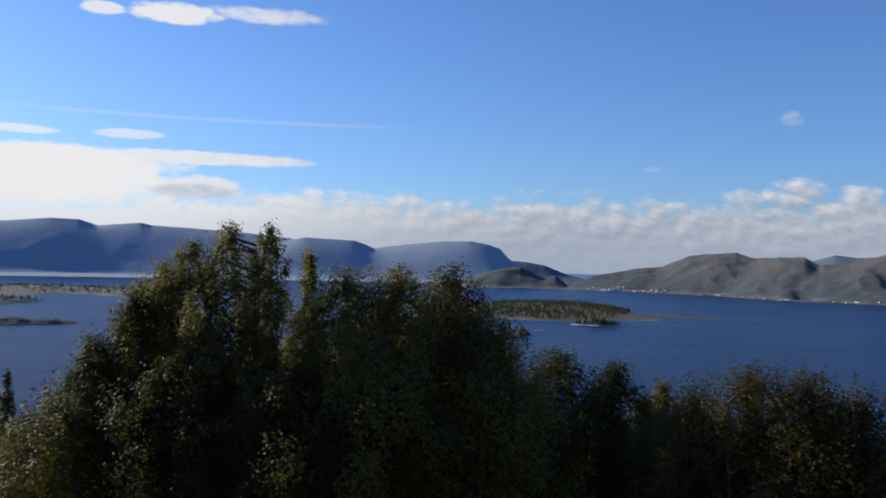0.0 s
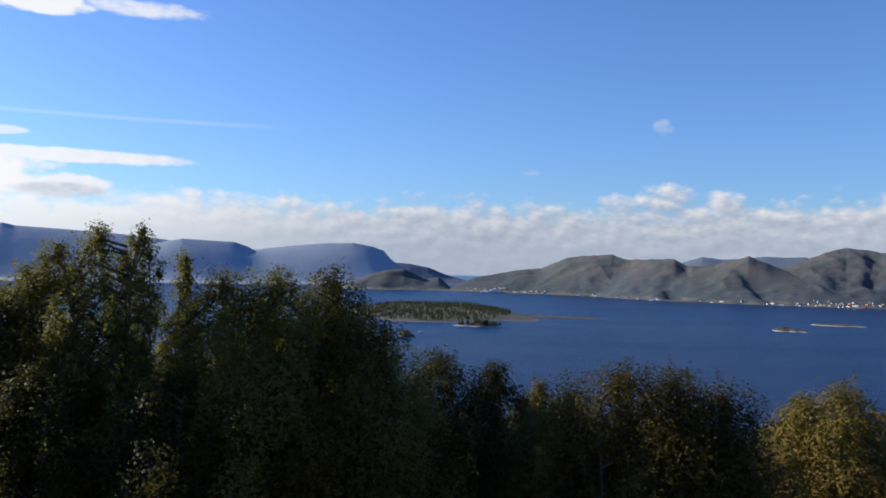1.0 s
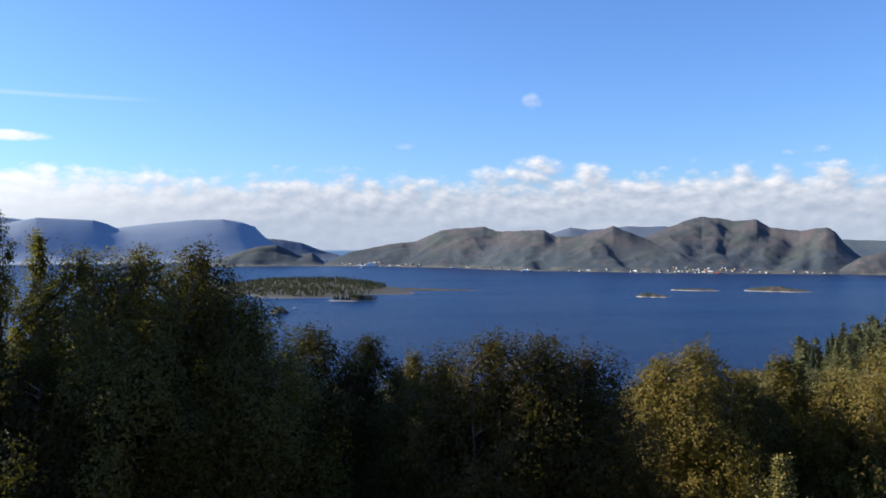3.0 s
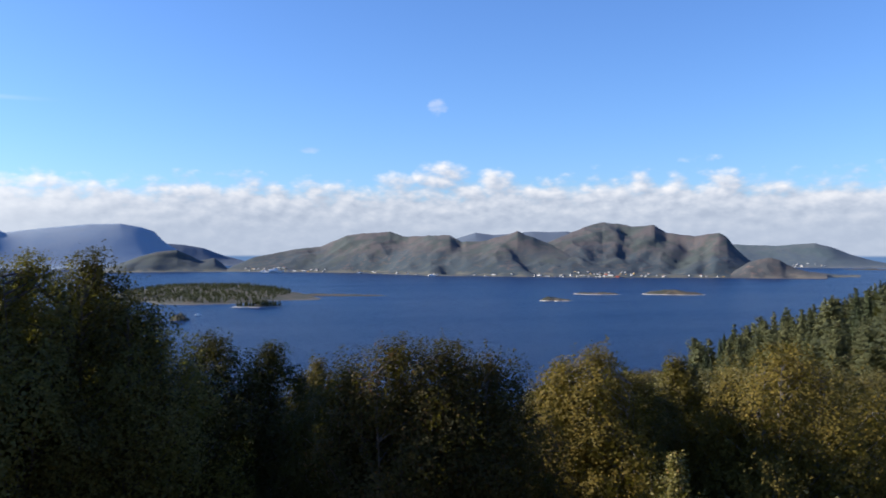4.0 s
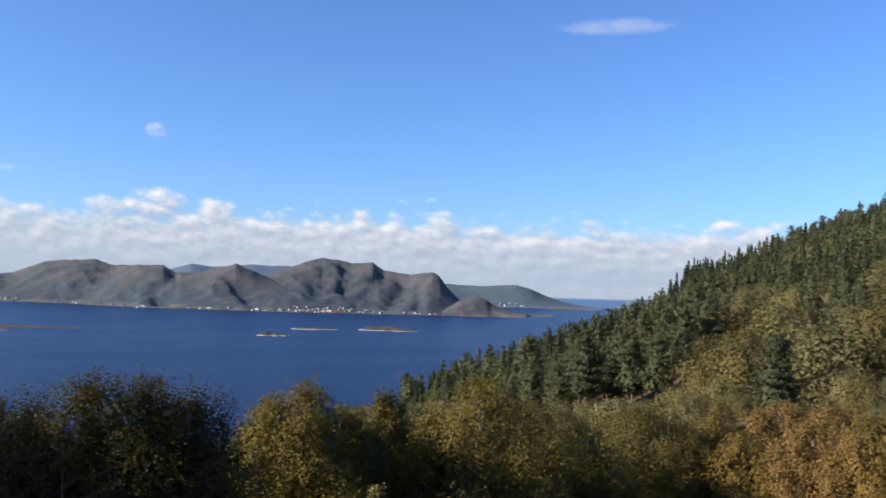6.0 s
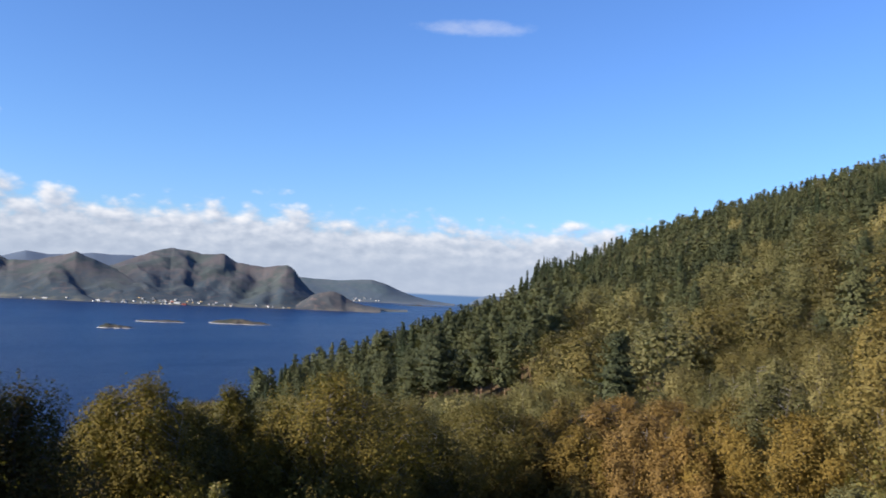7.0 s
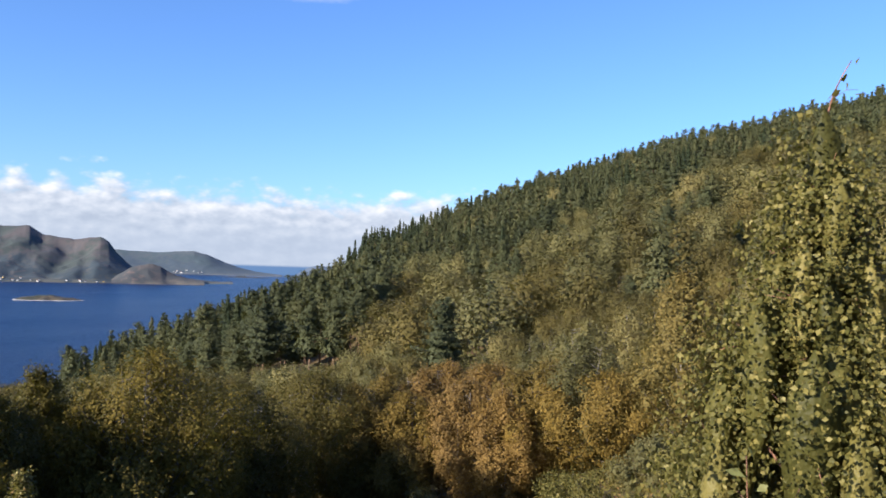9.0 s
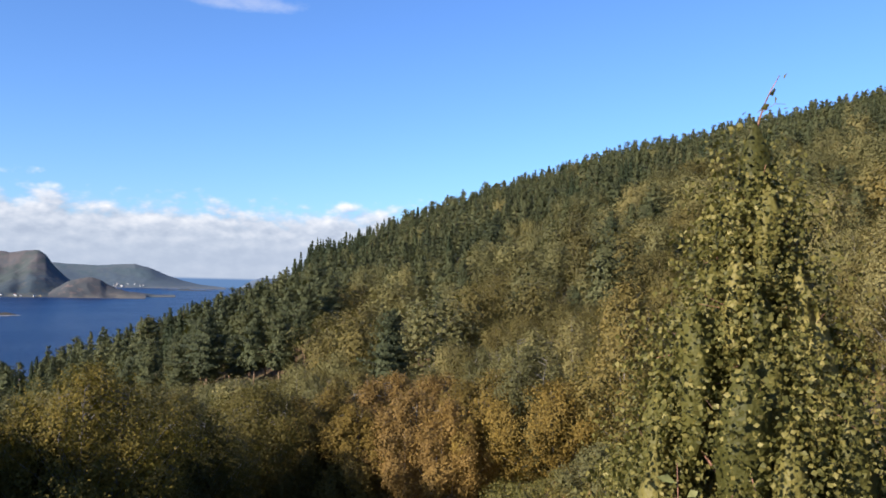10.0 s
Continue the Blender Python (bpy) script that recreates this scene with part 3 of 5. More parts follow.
ISLES = [
    (5.4, 1075, 24, 16, 8.5, "tiny rocky islet with a cap of heather", 2, 0, 0.2),
    (29.9, 1435, 54, 34, 7.5, "low rocky islet with rust-brown heath", 3, 0, 0.3),
    (32.6, 1655, 84, 34, 5.0, "low rocky islet with rust-brown heath", 4, -4, 0.3),
    (37.4, 1680, 114, 50, 8.5, "long low islet with a pale stony shore", 5, -3, 0.25),
    (49.2, 4000, 240, 60, 5.0, "low skerry far out in the sound", 6, 0, 0.3),
    (-26.2, 1190, 150, 34, 6.5, "long narrow grassy island", 7, -6, 0.3),
    (-29.0, 1760, 300, 110, 9.0, "low wooded island", 8, 0, 0.3),
    (-26.0, 2350, 330, 520, 12.0, "low wooded island", 9, 0, 0.35),
    (-20.6, 2300, 300, 560, 10.0, "low wooded island", 10, 4, 0.4),
    (-17.0, 2700, 420, 160, 10.0, "low wooded island", 12, 4, 0.4),
    (7.0, 1720, 330, 720, 9.0, "broad low island covered in dark wood", 13, 4, 0.25),
    (14.2, 1600, 250, 46, 4.0, "long bare rocky spit at the end of the wooded island", 14, -4, 0.3),
    (10.3, 1300, 70, 26, 4.0, "small wooded islet beside the wooded island", 15, 0, 0.25),
]
isles = [island(*row) for row in ISLES]

# ------------------------------------------------------------------ trees: how they grow
def unit(v):
    return v / (np.linalg.norm(v, axis=-1, keepdims=True) + 1e-9)


def tubes(paths):
    """Round limbs along paths: each is (points, radii, sides). Quads."""
    V, F, base = [], [], 0
    for pts, radii, sides in paths:
        pts = np.asarray(pts, float)
        d = unit(np.gradient(pts, axis=0))
        ref = np.where(np.abs(d[:, 2:3]) > 0.9, [[1.0, 0, 0]], [[0, 0, 1.0]])
        u = unit(np.cross(d, ref))
        w = np.cross(d, u)
        th = np.linspace(0, 2 * np.pi, sides, endpoint=False)
        ring = u[:, None] * np.cos(th)[None, :, None] + w[:, None] * np.sin(th)[None, :, None]
        V.append((pts[:, None] + ring * np.asarray(radii)[:, None, None]).reshape(-1, 3))
        F.append(grid_faces(len(pts), sides, True) + base)
        base += len(pts) * sides
    return np.concatenate(V), np.concatenate(F)


def leaves(points, size, rng, normal, aim=None, slim=0.62, vary=0.35):
    """One diamond-shaped leaf, bent along its rib, at every point. Quads."""
    n = len(points)
    d = rng.normal(size=(n, 3)) - np.array([0, 0, 0.5]) if aim is None else aim
    normal = unit(normal)
    d = unit(d - normal * (d * normal).sum(1, keepdims=True))
    s = np.cross(normal, d)
    L = (np.asarray(size) * (1 + vary * rng.uniform(-1, 1, n)))[:, None]
    lift = normal * L * 0.10
    v = np.stack([points - d * L * 0.5, points + s * L * slim * 0.5 + lift - d * L * 0.06, points + d * L * 0.5, points - s * L * slim * 0.5 + lift - d * L * 0.06], 1)
    return v.reshape(-1, 3), np.arange(4 * n).reshape(n, 4)


DOME = ([0, 0.08, 0.25, 0.5, 0.75, 0.9, 0.97, 1], [0.35, 0.72, 0.95, 1.0, 0.85, 0.58, 0.32, 0.0])
CONE = ([0, 0.06, 0.2, 0.5, 0.8, 1], [0.5, 0.9, 1.0, 0.66, 0.3, 0.0])


def crown(rng, h0, h1, w, at, profile, rows, cols, n, size, amp=0.28, core=0.84, shell=(0.85, 1.14), loose=0.4, slim=0.75, tuft=6, face=None):
    """One rounded mass of foliage from height h0 to h1: a closed lumpy body, thick with leaves. Returns quads."""
    seed = rng.uniform(0, 50)

    def lump(a, g):
        return fbm(np.cos(a) * 1.25 + seed, np.sin(a) * 1.25 + g * (h1 - h0) / w * 1.9 + seed * 1.7, 3, 3)

    def spot(a, g, k):
        rad = w / 2 * np.interp(g, *profile) * (1 + amp * lump(a, g)) * k
        return np.stack([at[0] + rad * np.cos(a), at[1] + rad * np.sin(a), h0 + (h1 - h0) * (g + 0 * a) + amp * 0.12 * w * lump(a + 2, g)], -1)

    gs = np.linspace(0.0, 0.985, rows)
    G, A = np.meshgrid(gs, np.linspace(0, 2 * np.pi, cols, endpoint=False), indexing="ij")
    body = spot(A, G, core).reshape(-1, 3)
    faces = grid_faces(rows, cols, True)
    m = max(1, n // tuft)
    g = np.sort(rng.uniform(0, 1, m * 3))
    weight = np.interp(g, *profile) + 0.12
    g = g[rng.choice(len(g), m, p=weight / weight.sum())]
    a = rng.uniform(0, 2 * np.pi, m) if face is None else face + rng.uniform(-1, 1, m) * 2.1
    k = rng.uniform(*shell, m)
    c = spot(a, g, k)
    slope = (np.interp(g - 0.04, *profile) - np.interp(g + 0.04, *profile)) / 0.08 * (w / 2) / (h1 - h0)
    nn = unit(np.stack([np.cos(a), np.sin(a), slope], 1)) + rng.normal(size=(m, 3)) * 0.22
    p = np.repeat(c, tuft, 0) + rng.normal(size=(m * tuft, 3)) * size * 0.9
    lv, lf = leaves(p, size, rng, np.repeat(nn, tuft, 0) + rng.normal(size=p.shape) * loose, slim=slim)
    return np.concatenate([body, lv]), np.concatenate([faces, lf + len(body)])


def join(pieces):
    V, F, base = [], [], 0
    for v, f in pieces:
        V.append(v)
        F.append(f + base)
        base += len(v)
    return np.concatenate(V), np.concatenate(F)


def stem(h, r, at=(0, 0), points=6, sides=4, bend=0.0):
    t = np.linspace(0, 1, points)
    return (np.stack([at[0] * t ** 0.8 + bend * np.sin(3.1 * t), at[1] * t ** 0.8 + bend * np.cos(2.1 * t) - bend, h * t], 1), r * (1 - 0.9 * t) + 0.003, sides)


def leafy(rng, h, w, masses, n, size, low=0.06, profile=DOME, rows=6, cols=7, sides=4, lobe=0.46, tall=1.15, limbs=True, bias=0.8, **more):
    """A tree whose crown is many rounded masses on limbs, within a dome or a narrower form. Returns wood and leaf quads."""
    bend = rng.uniform(-0.02, 0.02) * h
    trunk = stem(h * 0.9, 0.0085 * h, (0, 0), 6 if limbs else 3, sides, bend)
    wood, mass = [trunk], []
    for i in range(masses):
        g = ((i + rng.uniform(0.2, 0.8)) / masses) ** bias
        env = w / 2 * np.interp(0.12 + 0.83 * g, *profile)
        wide = w * lobe * (1 - 0.2 * g) * rng.uniform(0.82, 1.2) * (0.6 + 0.4 * env / (w / 2))
        up = wide * tall * rng.uniform(0.9, 1.25)
        a = i * 2.39996 + rng.uniform(-0.4, 0.4)
        off = max(0.0, env - wide * 0.42) * rng.uniform(0.75, 1.0)
        if i == masses - 1:
            g, off = 1.0, off * 0.3
        at = np.array([math.cos(a) * off, math.sin(a) * off])
        z1 = min(h, h * low + (h - h * low) * g * (1 if i == masses - 1 else rng.uniform(0.94, 1.0)) + up * 0.3 * (1 - g))
        z0 = max(0.0, z1 - up)
        mass.append(crown(rng, z0, z1, wide, at, ROUND, rows, cols, n // masses, size, face=a if off > 0.1 * w else None, **more))
        if limbs:
            zb = max(0.12 * h, (z0 + z1) / 2 - off * 0.9)
            b = np.array([np.interp(zb, trunk[0][:, 2], trunk[0][:, k]) for k in range(3)])
            c = np.array([at[0], at[1], (z0 + z1) / 2])
            wood.append((np.stack([b, (b + c) / 2 - [0, 0, 0.05 * off], c]), np.array([0.0034, 0.0024, 0.0012]) * h, 3))
            for _ in range(2):
                d = unit(rng.normal(size=3) + np.array([math.cos(a), math.sin(a), 0.6]))
                wood.append((np.stack([c, c + d * wide * 0.44]), np.array([0.0011, 0.0004]) * h, 3))
    return tubes(wood), join(mass)


def shards(points, size, rng, normal, aim=None, slim=0.85, vary=0.4):
    """One pointed leaf at every point. Triangles."""
    n = len(points)
    d = rng.normal(size=(n, 3)) - np.array([0, 0, 0.4]) if aim is None else aim
    normal = unit(normal)
    d = unit(d - normal * (d * normal).sum(1, keepdims=True))
    s = np.cross(normal, d)
    L = (np.asarray(size) * (1 + vary * rng.uniform(-1, 1, n)))[:, None]
    v = np.stack([points + s * L * slim * 0.5 - d * L * 0.4, points + d * L * 0.6, points - s * L * slim * 0.5 - d * L * 0.4], 1)
    return v.reshape(-1, 3), np.arange(3 * n).reshape(n, 3)


def foliage(rng, c, r, n, size, tuft=5, inner=0.5, loose=0.5, tall=1.15, heart=None):
    """Leaves over the outside of overlapping rounded masses at c with radii r, and closer foliage inside them. Triangles."""
    c, r = np.asarray(c, float), np.asarray(r, float)
    sq = np.array([1, 1, tall])
    m = max(4, int(n / tuft * 2.6))
    j = rng.choice(len(c), m, p=r ** 2 / (r ** 2).sum())
    v = unit(rng.normal(size=(m, 3)) + [0, 0, 0.22])
    knob = 1 + 0.38 * fbm(v[:, 0] * 1.9 + c[j, 0] * 3, v[:, 1] * 1.9 + v[:, 2] * 2.3 + c[j, 2] * 3, 3, 4)
    p = c[j] + v * (r[j] * knob * rng.uniform(0.80, 1.14, m))[:, None] * sq
    ps, cs = p / sq, c / sq
    gap = np.sqrt(np.maximum((ps ** 2).sum(1)[:, None] + (cs ** 2).sum(1)[None] - 2 * ps @ cs.T, 0)) / r[None]
    gap[np.arange(m), j] = 9.0
    ok = np.nonzero(gap.min(1) > 0.80)[0][:max(3, n // tuft)]
    p, v = p[ok], v[ok]
    heart = c.mean(0) if heart is None else np.asarray(heart, float)
    face = 0.5 * v + 0.75 * unit((p - heart) / sq)
    q = np.repeat(p, tuft, 0) + rng.normal(size=(len(p) * tuft, 3)) * size * 1.05
    aim = rng.normal(size=q.shape) * 0.8 + np.repeat(v, tuft, 0) * 0.5 - np.array([0, 0, 0.2])
    pieces = [shards(q, size, rng, np.repeat(face, tuft, 0) + rng.normal(size=q.shape) * loose, aim)]
    k = int(n * inner)
    if k:
        j = rng.choice(len(c), k, p=r ** 2 / (r ** 2).sum())
        v = unit(rng.normal(size=(k, 3)))
        p = c[j] + v * (r[j] * rng.uniform(0.40, 0.76, k))[:, None] * sq
        pieces.append(shards(p, size * 1.35, rng, v + 0.8 * unit((p - heart) / sq) + rng.normal(size=p.shape) * 0.3))
    return join(pieces)


HEAD = ([0, 0.08, 0.25, 0.5, 0.7, 0.85, 0.95, 1], [0.3, 0.6, 0.88, 1.0, 0.92, 0.7, 0.42, 0.15])
OVAL = ([0, 0.06, 0.2, 0.4, 0.6, 0.78, 0.9, 1], [0.35, 0.62, 0.92, 1.0, 0.9, 0.66, 0.4, 0.1])


def leaf_tree(rng, h, w, depth, lobes, n, size, stems=1, shoots=0, lobe=0.22, tall=1.2, inner=0.6, loose=0.5, tuft=5, twigs=0, profile=OVAL, sides=4, limbs=True, ragged=0.1):
    """A broad-leaved tree: stems and limbs, and a crown of that width and depth built up of overlapping leafy masses. Returns wood quads and leaf triangles."""
    seed = rng.uniform(0, 60)
    wood, lines, C, R = [], [], [], []
    t = np.linspace(0, 1, 6 if limbs else 3)
    for i in range(stems):
        a = seed + i * 6.283 / stems
        off = 0.0 if stems == 1 else w * 0.2 * rng.uniform(0.7, 1.2)
        top = h * (0.96 if i == 0 else rng.uniform(0.86, 0.93))
        sway = rng.uniform(-0.02, 0.02, 2) * h
        pts = np.stack([math.cos(a) * off * t ** 0.8 + sway[0] * np.sin(3.1 * t), math.sin(a) * off * t ** 0.8 + sway[1] * np.sin(3.1 * t), top * t], 1)
        wood.append((pts, 0.0085 * h / stems ** 0.4 * (1 - 0.92 * t) + 0.004, sides))
        lines.append(pts)
    for i in range(lobes):
        f = ((i + rng.uniform(0.2, 0.8)) / lobes) ** 0.85
        a = seed + i * 2.39996 + rng.uniform(-0.35, 0.35)
        env = np.interp(f, *profile)
        rl = w * lobe * (0.5 + 0.5 * env) * rng.uniform(0.72, 1.28)
        reach = w / 2 * env * (1 + 0.22 * float(fbm(np.array([math.cos(a) * 1.2 + seed]), np.array([math.sin(a) * 1.2 + f * 2.0 + seed]), 2, 5)[0])) * rng.uniform(1 - ragged, 1 + 0.8 * ragged)
        off = max(0.0, reach - rl * 0.85) * (1.0 if i % 4 else rng.uniform(0.2, 0.6))
        z = min(h - depth * (1 - f), h - rl * tall * 0.92)
        C.append((math.cos(a) * off, math.sin(a) * off, z))
        R.append(rl)
        if limbs:
            pts = lines[i % stems]
            zb = max(0.1 * h, z - off * rng.uniform(0.8, 1.3) - 0.3 * rl)
            b = np.array([np.interp(zb, pts[:, 2], pts[:, k]) for k in range(3)])
            e = np.array(C[-1])
            wood.append((np.stack([b, b * 0.5 + e * 0.5 + [0, 0, -0.06 * off], e]), np.array([0.0034, 0.0023, 0.0011]) * h, 3))
            for _ in range(twigs):
                d = unit(rng.normal(size=3) + np.array([math.cos(a), math.sin(a), 0.5]))
                wood.append((np.stack([e, e + d * rl * np.array([1, 1, tall]) * rng.uniform(0.7, 1.1)]), np.array([0.0011, 0.0004]) * h, 3))
    mass = [foliage(rng, C, R, n, size, tuft, inner, loose, tall, (0, 0, h - depth * 0.62))]
    # slender shoots above the crown, leafy to their tips
    for i in range(shoots):
        aa, rr = rng.uniform(0, 6.283), math.sqrt(rng.uniform(0, 1)) * w * 0.36
        q = np.array([math.cos(aa) * rr, math.sin(aa) * rr, h - depth * 0.42 * (rr / (w * 0.36)) ** 1.6 - 0.45])
        tip = q + np.array([math.cos(aa) * 0.14, math.sin(aa) * 0.14, 1.0]) * rng.uniform(0.5, 1.1)
        wood.append((np.stack([q - [0, 0, 0.8], q, tip]), np.array([0.014, 0.009, 0.003]), 3))
        u = rng.uniform(-0.2, 1, (60, 1))
        p = q + (tip - q) * u + rng.normal(size=(60, 3)) * (0.15 - 0.1 * u)
        mass.append(shards(p, size * 0.95, rng, rng.normal(size=(60, 3)) + [0, 0, 0.4], (tip - q) + rng.normal(size=(60, 3)) * 0.6))
    return tubes(wood), join(mass)


ROUND = ([0, 0.08, 0.25, 0.5, 0.75, 0.92, 1], [0.0, 0.5, 0.87, 1.0, 0.87, 0.5, 0.0])


def needle_tree(rng, h, w, whorls, arms, per, size, bare, taper, rise, slim=0.6, sides=4, ragged=0.3, twigs=False):
    """A conifer: whorls of boughs on a straight stem, each bough a fan of needle sprays. Returns wood quads and needle triangles."""
    wood = [stem(h * 0.98, 0.012 * h, (0, 0), 4, sides, rng.uniform(-0.012, 0.012) * h)]
    f = (np.arange(whorls) + rng.uniform(0.25, 0.75, whorls)) / whorls
    f = np.clip(np.repeat(f, arms) + rng.uniform(-0.22, 0.22, whorls * arms) / whorls, 0.0, 0.99)
    n = len(f)
    a = np.tile(np.arange(arms) * 6.283 / arms, whorls) + np.repeat(rng.uniform(0, 6.283, whorls), arms) + rng.uniform(-0.4, 0.4, n)
    lop = 1 + 0.2 * np.cos(a - rng.uniform(0, 6.283))

    def spread(g):
        return w / 2 * (1 - g) ** taper * np.clip((g + 0.1) / 0.24, 0.45, 1) + 0.02 * w
    reach = spread(f) * rng.uniform(1 - ragged, 1.15, n) * lop
    z = h * (bare + (1 - bare) * f)
    tilt = rise * rng.uniform(0.6, 1.3, n) + 0.55 * f
    if twigs:
        for k in range(0, n, 2):
            b = np.array([0, 0, z[k]])
            wood.append((np.stack([b, b + np.array([math.cos(a[k]), math.sin(a[k]), tilt[k]]) * reach[k] * 0.8]), np.array([0.0028, 0.0008]) * h, 3))
    m = n * per
    u = rng.uniform(0.25, 1.0, m) ** 0.7
    Rr, T, A, Z, G = (np.repeat(q, per) for q in (reach, tilt, a, z, f))
    side = rng.normal(size=m) * 0.24 * Rr * (1.1 - 0.6 * u)
    p = np.stack([np.cos(A) * Rr * u - np.sin(A) * side, np.sin(A) * Rr * u + np.cos(A) * side, Z + T * Rr * u + rng.normal(size=m) * 0.012 * h], 1)
    aim = np.stack([np.cos(A), np.sin(A), T], 1) + rng.normal(size=(m, 3)) * 0.35
    nn = np.stack([0.75 * np.cos(A), 0.75 * np.sin(A), np.full(m, 0.7)], 1) + rng.normal(size=(m, 3)) * 0.35
    pieces = [shards(p, size * (0.55 + 0.6 * (1 - G)), rng, nn, aim, slim, 0.3)]
    k = 8
    pieces.append(shards(np.stack([rng.normal(size=k) * 0.01 * h, rng.normal(size=k) * 0.01 * h, h * rng.uniform(0.93, 1.0, k)], 1), size * 0.7, rng, rng.normal(size=(k, 3)), np.array([[0, 0, 1.0]]) + rng.normal(size=(k, 3)) * 0.25, slim * 0.7))
    k = m // 3
    g = rng.uniform(0, 0.95, k) ** 1.3
    aa = rng.uniform(0, 6.283, k)
    rad = spread(g) * rng.uniform(0.15, 0.55, k)
    p = np.stack([rad * np.cos(aa), rad * np.sin(aa), h * (bare + (1 - bare) * g)], 1)
    nn = np.stack([np.cos(aa), np.sin(aa), 0.4 + 0 * aa], 1) + rng.normal(size=(k, 3)) * 0.3
    pieces.append(shards(p, size * 1.5 * (0.5 + 0.6 * (1 - g)), rng, nn, None, 0.9))
    return tubes(wood), join(pieces)


def wood_of(parts, bark, leaf, name="crown"):
    (wv, wf), (lv, lf) = parts
    return mesh_arrays("trunk", wv, wf, bark, True), mesh_arrays(name, lv, lf, leaf)


def plant(name, meshes, m, label, category, group=""):
    """A tree as a thing with its trunk and crown."""
    root = new(name)
    root.empty_display_size = 0.3
    root.matrix_world = m
    child("trunk", meshes[0], root)
    child("crown", meshes[1], root)
    return tagged(root, label, category, group)


def stand(az, r, scale=1.0, turn=0.0, sink=0.15):
    p = land_at(az, r)
    return pose(p.x, p.y, p.z - sink, 0, 0, turn) @ Matrix.Scale(scale, 4)


def height_to(az, r, el):
    """Height of a tree that stands at that bearing and distance and reaches that elevation."""
    return EYE + r * math.tan(radians(el)) - land_at(az, r).z


